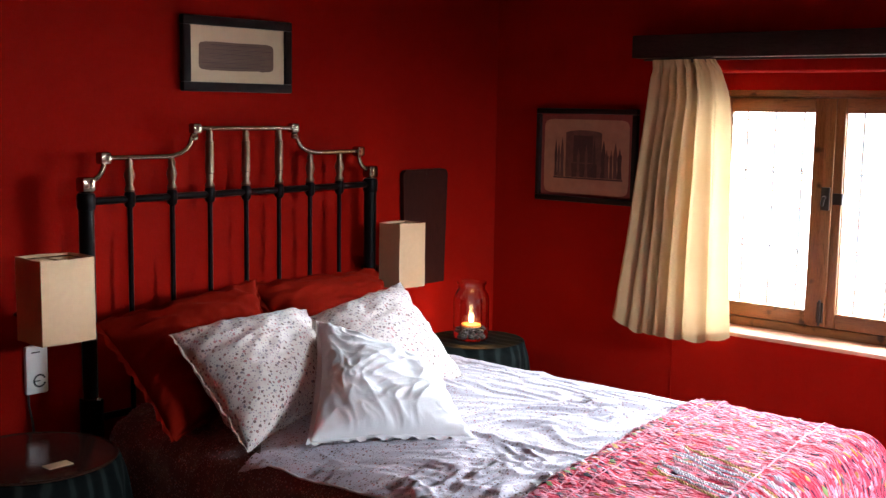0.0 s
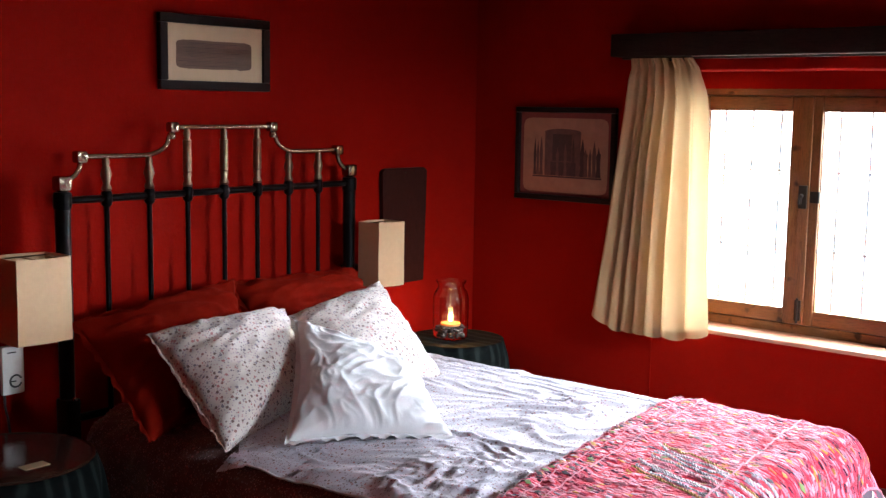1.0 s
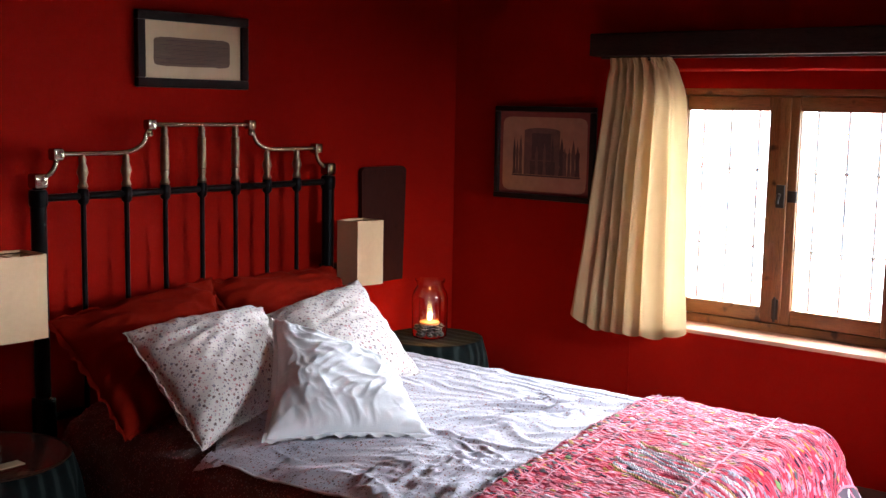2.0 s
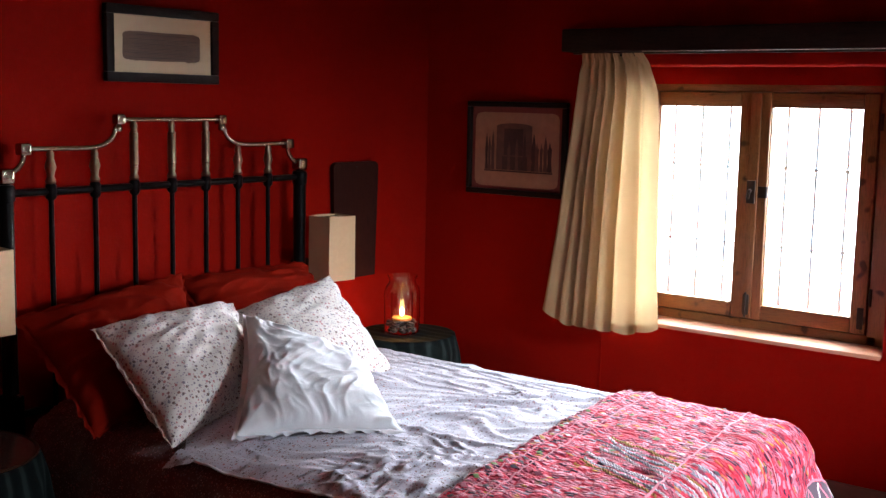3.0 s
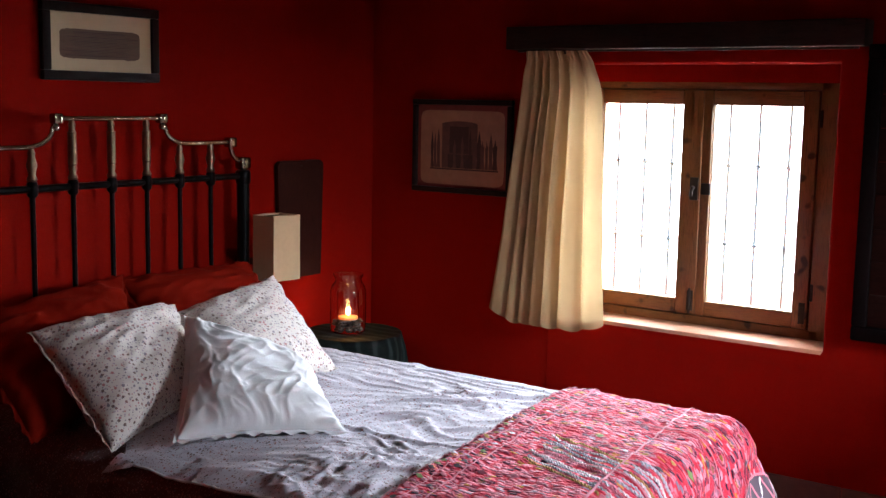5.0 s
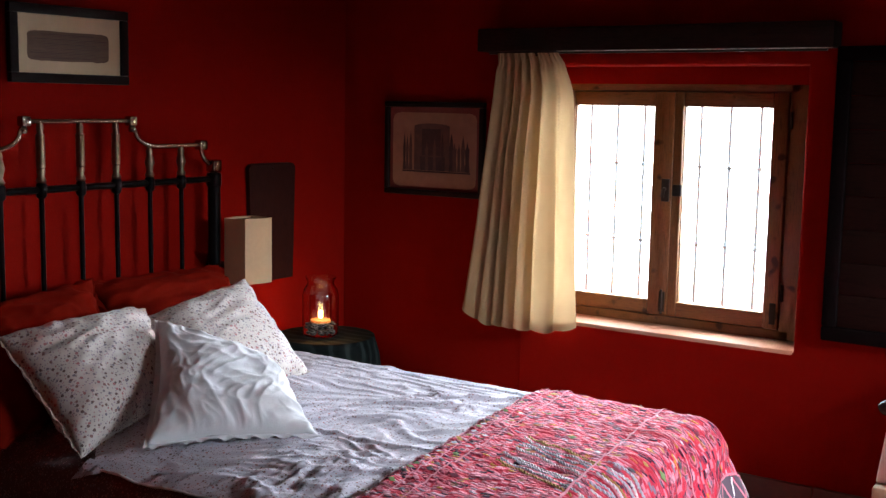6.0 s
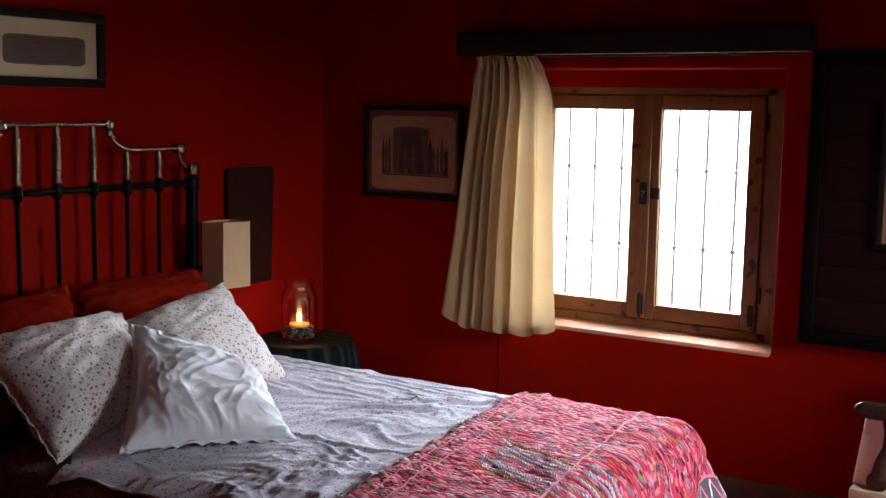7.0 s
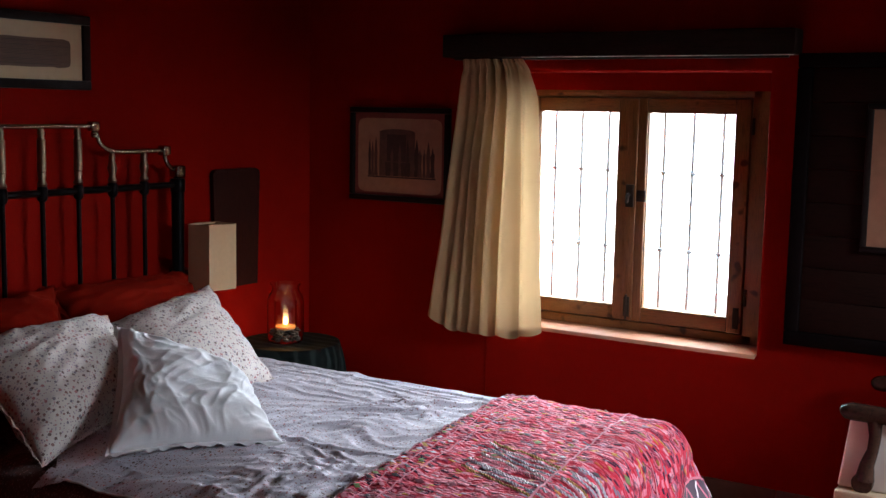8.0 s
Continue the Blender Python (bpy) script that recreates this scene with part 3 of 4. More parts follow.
def iron_bed():
    bed = thing("iron_bed", ((POST_L + POST_R) / 2, HBY, 0), "old black iron bed with a stepped brass-topped headboard", "bed")
    for x in (POST_L, POST_R):
        post = part("post", tube([(x, HBY, 0.0), (x, HBY, 0.03), (x, HBY, 0.5), (x, HBY, 1.268)], 0.027, 16), IRON, bed)
        part("foot", lathe([(0.02, 0), (0.034, 0.01), (0.036, 0.03), (0.028, 0.045)], (x, HBY, 0.0)), IRON, post)
        part("collar", lathe([(0.027, -0.03), (0.032, -0.022), (0.032, 0.022), (0.027, 0.03)], (x, HBY, 1.258), 16), IRON, post)
        part("brass_cap", lathe([(0.0275, -0.038), (0.017, -0.03), (0.015, -0.02), (0.019, -0.01)], (x, HBY, 1.305), 16), BRASS, post, "tarnished brass cap")
        for z in (0.559, 0.406):
            part("bolt", lathe([(0.009, 0.0), (0.011, 0.008), (0.006, 0.013), (0, 0.014)], (x, HBY - 0.048, z), 10), STEEL, post, "bright steel bolt")
        part("fitting", box(x - 0.03, x + 0.03, HBY - 0.04, HBY + 0.03, 0.40, 0.56, 0.008), IRON, post)
    r = 0.0085
    top = part("top_rail", tube([(-1.925, HBY, 1.510), (-1.475, HBY, 1.510)], r), BRASS, bed, "tarnished brass top rail")
    for s, xe, xc, xa in ((-1, POST_L, -2.340, -1.947), (1, POST_R, -1.085, -1.459)):
        # post to lower step: a quarter bend that hangs outwards
        bend = [(xe, HBY, 1.322)] + [(xe + (xc - xe) * math.sin(radians(a)), HBY, 1.324 + 0.070 * (1 - math.cos(radians(a)))) for a in (25, 45, 62, 76, 88)] + [(xc, HBY, 1.408)]
        part("bend", tube(bend, 0.0095), BRASS, bed, "tarnished brass bend")
        step = [(xc, HBY, 1.409), (xc - s * 0.14, HBY, 1.408), (xa + s * 0.135, HBY, 1.408)]
        step += [(xa + s * (0.13 - 0.11 * math.sin(radians(a))), HBY, 1.408 + 0.062 * (1 - math.cos(radians(a)))) for a in (15, 35, 55, 75, 90)]
        step += [(xa + s * 0.008, HBY, 1.490), (xa, HBY, 1.508)]
        part("step_rail", tube(step, 0.0090), BRASS, bed, "tarnished brass step rail")
        part("knuckle", joint(xe, 1.318, 0.026), BRASS, bed, "square brass knuckle")
        part("knuckle", joint(xc, 1.408, 0.021), BRASS, bed, "square brass knuckle")
        part("knuckle", joint(xa, 1.510, 0.019), BRASS, bed, "square brass knuckle")
        part("collar", lathe([(0.012, -0.012), (0.016, -0.006), (0.016, 0.006), (0.012, 0.012)], (xa + s * 0.006, HBY, 1.478), 12), BRASS, bed)
    part("cross_rail", tube([(POST_L, HBY, 1.258), (POST_R, HBY, 1.262)], 0.013, 12), IRON, bed)
    part("lower_rail", tube([(POST_L, HBY, 0.48), (POST_R, HBY, 0.48)], 0.014, 12), IRON, bed)
    for i, x in enumerate((-2.237, -2.055, -1.882, -1.706, -1.537, -1.368, -1.200)):
        high = 1.505 if 2 <= i <= 4 else 1.404
        sp = part("spindle", tube([(x, HBY, 0.48), (x, HBY, 1.262)], 0.0095, 10), IRON, bed)
        part("collar", lathe([(0.0095, -0.032), (0.019, -0.022), (0.021, 0.0), (0.019, 0.022), (0.0095, 0.032)], (x, HBY, 1.258), 14), IRON, sp)
        h = high - 1.280
        prof = [(0.011, 0.0), (0.019, 0.012), (0.012, 0.03), (0.016, 0.05)] + ([(0.0125, 0.058), (0.0165, 0.062), (0.0165, 0.066), (0.0155, h - 0.050), (0.0165, h - 0.046), (0.012, h - 0.042)] if h > 0.2 else [(0.020, h * 0.5), (0.014, h * 0.7)]) + [(0.011, h - 0.03), (0.014, h - 0.018), (0.008, h)]
        part("sleeve", lathe(prof, (x, HBY, 1.280), 14), DULL_BRASS, sp, "turned dull brass sleeve")
    for x in (BX0 + 0.06, BX1 - 0.06):
        part("side_rail", box(x - 0.02, x + 0.02, BY0 + 0.05, HBY, 0.22, 0.28, 0.004), IRON, bed)
        part("leg", tube([(x, BY0 + 0.08, 0.0), (x, BY0 + 0.08, 0.25)], 0.022, 12), IRON, bed)
    part("foot_rail", box(BX0 + 0.06, BX1 - 0.06, BY0 + 0.05, BY0 + 0.09, 0.22, 0.28, 0.004), IRON, bed)
    part("slatted_base", box(BX0 + 0.05, BX1 - 0.05, BY0 + 0.06, BY1 - 0.01, 0.281, 0.33, 0.01), PINE_ACROSS, bed, "pine slatted base")
    solo("mattress", box(BX0 + 0.06, BX1 - 0.02, BY0 + 0.03, BY1 - 0.01, 0.332, BTOP - 0.10, 0.05, segments=4), MATTRESS_TICK, (-1.72, -1.2, 0.332), "thick mattress under the printed sheet", "mattress")


iron_bed()


def drape(a, b, lift, R, rect, flare=0.05):
    """The place of a point (a, b) of a flat cloth laid over the bed: it bends down past the rectangle's edges."""
    x0, x1, y0, y1 = rect
    qx, qy = min(max(a, x0 + R), x1 - R), min(max(b, y0 + R), y1 - R)
    d = Vector((a - qx, b - qy, 0))
    e = d.length
    if e < 1e-6:
        return Vector((a, b, BTOP + lift)), Vector((0, 0, 1))
    n = d / e
    rr = R + lift
    if e < rr * math.pi / 2:
        t = e / rr
        nn = n * math.sin(t) + Vector((0, 0, math.cos(t)))
        return Vector((qx, qy, BTOP - R)) + nn * rr, nn
    down = e - rr * math.pi / 2
    return Vector((qx, qy, BTOP - R - down)) + n * (rr + flare * down), n


def wrinkle(x, y):
    """Creases of the sheet in metres: thin broken ridges that run mostly along the bed, in patches."""
    wx, wy = x + 0.16 * n3(x * 2.3, y * 2.3, 31.0), y + 0.16 * n3(x * 2.3, y * 2.3, 37.0)
    w = 0.007 * n3(x * 2.5, y * 2.5, 12.0) + 0.003 * n3(wx * 9, wy * 9, 14.0)
    for s, amp, cx, cy, along, across, sharp in ((1.0, 0.008, 0.35, -0.94, 1.7, 4.6, 0.15), (5.0, 0.008, 0.62, -0.78, 2.6, 8.0, 0.13), (9.0, 0.007, 0.10, -0.99, 4.0, 15.0, 0.17), (13.0, 0.008, 0.93, -0.36, 3.0, 9.0, 0.12), (17.0, 0.0050, 0.5, -0.86, 8.0, 26.0, 0.20), (21.0, 0.0050, 0.97, -0.25, 7.0, 20.0, 0.18)):
        u, v = wx * cx + wy * cy, -wx * cy + wy * cx
        k = n3(u * along, v * across, s) / sharp
        patch = max(0.0, min(1.0, 0.55 + 1.9 * n3(x * 2.1, y * 2.1, s + 3)))
        w += 1.05 * amp * patch * math.exp(-k * k)
    # pressed fold lines that run down the bed
    for d in (x + 1.92 + 0.1 * (y + 1.58), x + 1.125):
        d += 0.006 * n3(y * 5, 50.0)
        w += 0.004 * math.exp(-((d - 0.014) / 0.010) ** 2) - 0.006 * math.exp(-(d / 0.007) ** 2)
    return w


def edge_sag(a, b):
    """How far the soft long edges of the bed have sunk."""
    k = max(0.0, min(1.1, (-1.95 - a) / 0.5))
    right = max(0.0, min(1.0, (a + 1.35) / 0.36))
    return 0.085 * k * k * max(0.45, min(1.0, (b + 2.2) / 1.0)) + 0.026 * right * right



def calm(a):
    """The sheet is pulled tighter along the window side."""
    return 1 - 0.35 * max(0.0, min(1.0, (a + 1.35) / 0.3))


SHEET_RECT = (BX0, BX1, BY0 + 0.02, BY1)


def on_bed(a, b, up):
    """A point of a cloth that lies on the bed with the creases of the sheet."""
    p, n = drape(a, b, 0.0, 0.075, SHEET_RECT)
    side = max(0.0, min(1.0, (BTOP - p.z) / 0.12))
    fold = 0.012 * side * math.sin(b * 26 + 3 * n3(b * 3, 1.0)) if abs(n.z) < 0.5 else 0.0
    p.z -= edge_sag(a, b)
    return p + n * (wrinkle(a, b) * (1 - 0.6 * side) * calm(a) + fold + up)


def sheet_edge(b):
    """Where the sheet ends beside the bedside table; towards the head it is folded back under the pillows."""
    return BX0 + 0.045 + 0.010 * (b + 1.05) + 0.003 * n3(b * 5, 60.0) + 0.9 * max(0.0, b + 1.03)


def bed_sheet():
    A1, B0, B1 = BX1 + 0.36, BY0 - 0.30, BY1 + 0.10

    def cover(i, j):
        a, b = BX0 - 0.36 + (A1 - 0.02 - BX0 + 0.36) * j, B0 + 0.02 + (BY1 + 0.20 - B0) * i
        return on_bed(a, b, -0.018)
    solo("under_blanket", grid(250, 250, cover), UNDER_COVER, (-1.72, -1.2, 0.3), "dark russet printed blanket tucked over the mattress", "blanket", smooth=80)

    def place(i, j):
        b = B0 + (B1 - B0) * i
        a0 = sheet_edge(b)
        return on_bed(a0 + (A1 - a0) * j, b, -0.004)
    sheet = thing("bed_sheet", (-1.72, -1.2, BTOP - 0.01), "creased white sheet with a tiny brown floral print", "bed sheet")
    part("cloth", grid(330, 320, place), SHEET, sheet, smooth=80)

    hem = [on_bed(sheet_edge(b) + 0.003, b, -0.003) for b in (-1.03 - 0.95 * k / 110 for k in range(111))]
    part("hem", tube(hem, 0.0042, 6), WHITE_COTTON, sheet, "pale sewn hem along the edge")
    # the folded-back corner hangs over the edge
    part("turned_corner", grid(10, 8, lambda i, j: on_bed(sheet_edge(-1.03) + 0.02 - 0.058 * i * (1 - 0.5 * j), -0.99 - 0.10 * j + 0.02 * i, 0.001 + 0.003 * n3(i * 4, j * 4, 3.0))), SHEET, sheet, smooth=80)


bed_sheet()


THROW_RECT = (BX0 - 0.012, BX1 + 0.012, BY0 - 0.035, BY1)


def throw_front(a):
    """y of the throw's hem across the bed: it lies a little askew."""
    return -1.745 + (a + 1.03) * 0.135


def throw_point(u, v, up=0.0):
    """u metres across from the bed's middle, v metres from the hem towards the foot."""
    a = -1.72 + u
    b = throw_front(max(-2.6, min(-0.9, a))) - v
    p, n = drape(a, b, 0.0, 0.11, THROW_RECT, 0.36)
    side = max(0.0, min(1.0, (BTOP - p.z) / 0.15))
    low = 0.007 + 0.004 * n3(u * 6, v * 6, 1.0) + 0.003 * n3(u * 15, v * 15, 2.0) + 0.005 * n3(u * 32, v * 24, 6.0) + wrinkle(a, b) * 0.5 * (1 - side)
    puff = 0.008 * min(1.0, v / 0.02)
    fold = 0.018 * side * math.sin(u * 17 + v * 9)
    p.z -= 0.6 * edge_sag(a, b)
    return p + n * (low + puff + fold + up)


def throw():
    U0, U1, V1 = -1.02, 1.00, 1.02
    th = thing("throw_blanket", (-1.72, -2.0, BTOP), "red woven throw with dense embroidery over the bed's foot", "throw blanket")
    part("cloth", grid(150, 230, lambda i, j: throw_point(U0 + (U1 - U0) * j, V1 * i), 0.006, lambda i, j: (U0 + (U1 - U0) * j, V1 * i)), THROW, th, smooth=80)

    def stripe(u0, v0, u1, v1, width, mat, name="stripe", up=0.0035, n=26):
        du, dv = u1 - u0, v1 - v0
        L = math.hypot(du, dv)
        pu, pv = -dv / L * width / 2, du / L * width / 2
        ob = part(name, grid(n, 2, lambda i, j: throw_point(u0 + du * i + pu * (2 * j - 1), v0 + dv * i + pv * (2 * j - 1), up + 0.0015 * (1 - abs(2 * j - 1)))), mat, th, smooth=80)
        return ob
    grey, rose, ochre, white, black, moss, maroon = CORDS
    # bands that run along the hem
    for v, w, m in ((0.006, 0.008, rose), (0.058, 0.004, rose), (0.115, 0.005, rose), (0.467, 0.007, rose)):
        stripe(-0.78, v, 0.78, v, w, m, n=90)
    # bands that part the panels
    for u in (-0.45, -0.10, 0.36):
        stripe(u, 0.14, u - 0.02, 0.83, 0.006, rose, n=60)
    # bundles of thick cord stitched slantwise
    rnd = random.Random(5)
    colours = (ochre, grey, grey, white, rose, white, grey, grey, white, ochre, grey, white, grey)
    for u0, v0, count, long, slant in ((-0.16, 0.195, 10, 0.26, -0.42), (-0.33, 0.485, 13, 0.17, 0.06)):
        for k in range(count):
            us, vs, ln = u0 + k * 0.029 - 0.007 * (k % 2), v0 + 0.02 * rnd.random(), long + 0.02 * rnd.random()
            turns = ln / 0.022
            for half in (0.0, math.pi):
                pts = []
                for i in range(49):
                    t = i / 48
                    f = 2 * math.pi * turns * t + half
                    pts.append(throw_point(us + slant * ln * t + 0.004 * math.sin(t * 7 + k) + 0.0040 * math.cos(f), vs + ln * t, -0.0022 + 0.0032 * math.sin(f)))
                part("cord", tube(pts, 0.0039, 5), colours[k % 13], th)
    # a dark band with a zigzag near the lower edge
    stripe(-0.80, 0.825, 0.80, 0.825, 0.075, black, "zigzag_ground", 0.002, 90)
    for v in (0.782, 0.868):
        stripe(-0.80, v, 0.80, v, 0.007, rose, "stripe", 0.004, 90)
    for k in range(40):
        u = -0.78 + k * 0.039
        a0, a1 = (0.792, 0.858) if k % 2 else (0.858, 0.792)
        stripe(u, a0, u + 0.039, a1, 0.008, rose if k % 3 else white, "zigzag", 0.0045, 4)
    # embroidered lozenges: two rows in the border, others strewn over the field
    def lozenge(u, v, s, mat):
        part("embroidered_motif", grid(2, 2, lambda i, j: throw_point(u + s * (i + j - 1), v + s * 1.3 * (i - j), 0.003 + 0.0025 * (1 - abs(2 * i - 1)) * (1 - abs(2 * j - 1)))), mat, th, smooth=80)
    for v, step in ((0.032, 0.034), (0.086, 0.040)):
        for k in range(int(1.40 / step)):
            lozenge(-0.70 + k * step + 0.004 * n3(k * 1.7, v), v, 0.0095, rnd.choice((grey, black, black, maroon, maroon, rose, ochre, moss)))
    for k in range(90):
        lozenge(rnd.uniform(-0.70, 0.74), rnd.uniform(0.15, 0.82), rnd.uniform(0.007, 0.013), rnd.choice((grey, rose, black, black, maroon, maroon, ochre, moss)))


throw()


def pillow(name, corners, thick, mat, label, category, seed, wrinkles=0.006, sag=0.0, frill=0.0, trim=None, n=46, pull=0.10, under=0.75, crumple=0.0, ruffle=0.008):
    """A stuffed cushion between four corners: bottom left, bottom right, top right, top left, as seen from its front."""
    c = [Vector(p) for p in corners]
    mid = sum(c, Vector()) / 4
    nrm = ((c[1] - c[0]).cross(c[3] - c[0]) + (c[2] - c[1]).cross(c[3] - c[2])).normalized()
    base = Vector((mid.x, mid.y, min(p.z for p in c)))

    def outline(s, t):
        p = c[0] * (1 - s) * (1 - t) + c[1] * s * (1 - t) + c[2] * s * t + c[3] * (1 - s) * t
        # the sides draw in between the corners
        k = pull * ((1 - (2 * s - 1) ** 2) * abs(2 * t - 1) ** 3 + (1 - (2 * t - 1) ** 2) * abs(2 * s - 1) ** 3)
        p = p + (mid - p) * k
        return p - Vector((0, 0, sag)) * (4 * s * (1 - s)) * t ** 2

    def puff(s, t):
        f = (1 - abs(2 * s - 1) ** 2.6) * (1 - abs(2 * t - 1) ** 2.6)
        return max(0.0, f) ** 0.55

    def crease(s, t):
        e = 1 - puff(s, t)
        w = n3(s * 5 + seed, t * 5, seed) * 0.9 + (1 - abs(n3(s * 4 + seed, t * 9, seed + 4)) * 3) * 0.7 + n3(s * 14, t * 14, seed + 9) * 0.35
        # pleats that run in from the seams
        w += 0.9 * e * math.sin((s if abs(2 * t - 1) > abs(2 * s - 1) else t) * 34 + 4 * n3(s * 3, t * 3, seed))
        out = w * wrinkles
        if crumple:
            qa = s + 0.22 * n3(s * 2.2, t * 2.2, seed + 1)
            qb = t + 0.22 * n3(s * 2.2, t * 2.2, seed + 2)
            for sc, amp, off in ((2.3, 1.2, 6.0), (4.2, 0.9, 7.0), (9.5, 0.42, 30.0)):
                k = min(1.0, abs(n3(qa * sc + 0.5 * qb, qb * sc * 0.8, seed + off)) / 0.50)
                out += crumple * amp * ((1 - k) ** 1.3 - 0.3)
        return out

    def face(sign, k):
        return grid(n, n, lambda i, j: outline(j, i) + nrm * (sign * thick * k * puff(j, i) + crease(j, i) * (0.25 + 0.75 * min(1, 3 * puff(j, i))) + 0.01 * n3(j * 7, i * 7, seed) * (1 - puff(j, i))))
    bm = face(1, 0.5)
    other = face(-1, 0.5 * under)
    me = bpy.data.meshes.new("back")
    other.to_mesh(me)
    other.free()
    bm.from_mesh(me)
    bpy.data.meshes.remove(me)
    bmesh.ops.remove_doubles(bm, verts=bm.verts, dist=0.0012)
    ob = thing(name, base, label, category)
    part("cover", bm, mat, ob, smooth=80)
    # the seam, or a frill all round
    loop = [(s / 40, 0) for s in range(40)] + [(1, s / 40) for s in range(40)] + [(1 - s / 40, 1) for s in range(40)] + [(0, 1 - s / 40) for s in range(41)]
    if frill:
        def ruff(i, j):
            s, t = loop[min(160, int(round(i * 160)))]
            p = outline(s, t)
            out = (p - mid).normalized()
            return p + out * (frill * j - 0.004) + nrm * (ruffle * j * (math.sin(i * 210 + 5 * n3(i * 30, 1.0)) + 0.8 * n3(i * 55, 4.0)))
        part("frill", grid(160, 3, ruff), trim or mat, ob, smooth=80)
    else:
        pts = [outline(s, t) + nrm * (0.01 * n3(s * 7, t * 7, seed) + crease(s, t) * 0.25) for s, t in loop]
        part("seam", tube(pts, 0.0022, 6), trim or mat, ob)
    return ob


def pillows():
    pillow("red_cushion", [(-2.515, -0.73, 0.56), (-1.95, -0.58, 0.60), (-1.755, -0.21, 0.925), (-2.455, -0.22, 0.848)], 0.20, RED_COTTON,
           "large rust-red frilled cotton cushion leaning on the headboard", "cushion", 2.0, 0.010, frill=0.024, pull=0.06, ruffle=0.009, n=64)
    pillow("red_cushion", [(-1.78, -0.52, 0.60), (-1.10, -0.50, 0.60), (-1.08, -0.19, 0.90), (-1.76, -0.19, 0.905)], 0.19, RED_COTTON,
           "rust-red cotton cushion tucked behind the printed pillow", "cushion", 5.0, 0.010, frill=0.022, pull=0.06, ruffle=0.009, n=64)
    pillow("printed_pillow", [(-2.425, -0.985, 0.555), (-2.02, -0.90, 0.61), (-1.84, -0.60, 0.87), (-2.425, -0.60, 0.863)], 0.27, PILLOW_PRINT,
           "plump white pillow with a tiny brown floral print", "pillow", 11.0, 0.008, pull=0.04, n=64, frill=0.010, ruffle=0.006)
    pillow("printed_pillow", [(-2.02, -1.02, 0.632), (-1.455, -1.02, 0.632), (-1.335, -0.59, 0.915), (-1.92, -0.60, 0.83)], 0.19, PILLOW_PRINT,
           "plump floral-printed white pillow with one corner up", "pillow", 17.0, 0.007, frill=0.010, ruffle=0.006)
    pillow("white_cushion", [(-2.335, -1.165, 0.602), (-1.99, -1.515, 0.617), (-1.69, -1.10, 0.682), (-1.955, -0.79, 0.868)], 0.20, WHITE_COTTON,
           "crumpled white cotton cushion slumped against the printed pillows", "cushion", 23.0, 0.004, pull=0.10, n=120, crumple=0.013, frill=0.022, ruffle=0.006)


pillows()


# ---- bedside ----
def bedside_table(cx, cy, top, r, label):
    tb = thing("bedside_table", (cx, cy, 0), label, "bedside table", "bedside tables")
    part("pedestal", lathe([(0.16, 0), (0.17, 0.02), (0.04, 0.06), (0.035, 0.3), (0.06, top - 0.04), (r - 0.03, top - 0.028), (r - 0.012, top - 0.012)], (cx, cy, 0.0), 32), CHAIR_WOOD, tb)
    cl = thing("table_cloth", (cx, cy, top), "dark green checked cloth draped over the round bedside table", "table cloth", "table cloths")

    def place(i, j):
        a = 2 * math.pi * j
        s = i * 1.9
        if s < 1:
            return (cx + r * s * math.cos(a), cy + r * s * math.sin(a), top + 0.001 * n3(s * 4 * math.cos(a), s * 4 * math.sin(a), 3.0))
        k = (s - 1) / 0.9
        rr = r + 0.012 * min(1, k * 8) + (0.02 + 0.025 * math.sin(a * 11 + 1.5 * n3(a, 1.0)) + 0.010 * math.sin(a * 23)) * min(1, k * 1.6)
        return (cx + rr * math.cos(a), cy + rr * math.sin(a), top - 0.006 * min(1, k * 8) - (top - 0.02) * k)
    part("cloth", grid(40, 160, place), CLOTH_GREEN, cl, smooth=80)
    return tb


bedside_table(-0.55, -0.34, 0.535, 0.225, "small round bedside table under a dark cloth in the corner")
bedside_table(-2.83, -0.43, 0.505, 0.27, "small round bedside table under a dark cloth")
TABLE_GLASS = plain("smoked_glass_top", (0.05, 0.018, 0.014), 0.12, vary=0.1)
glass_disc = thing("glass_disc", (-2.83, -0.43, 0.5075), "dark polished round glass disc lying on the table cloth", "glass disc")
part("plate", lathe([(0.250, 0), (0.255, 0.001), (0.255, 0.0055), (0.250, 0.0065)], (-2.83, -0.43, 0.5075), 64), TABLE_GLASS, glass_disc)
part("rim", lathe([(0.2555, 0.0), (0.265, 0.0), (0.267, 0.0025), (0.267, 0.005), (0.264, 0.0075), (0.2555, 0.0075), (0.2555, 0.0)], (-2.83, -0.43, 0.5075), 64), CHAIR_WOOD, glass_disc)
solo("paper_card", box(-2.86, -2.78, -0.60, -0.555, 0.515, 0.517), PAPER, (-2.82, -0.58, 0.515), "small folded white paper card on the bedside table", "card")


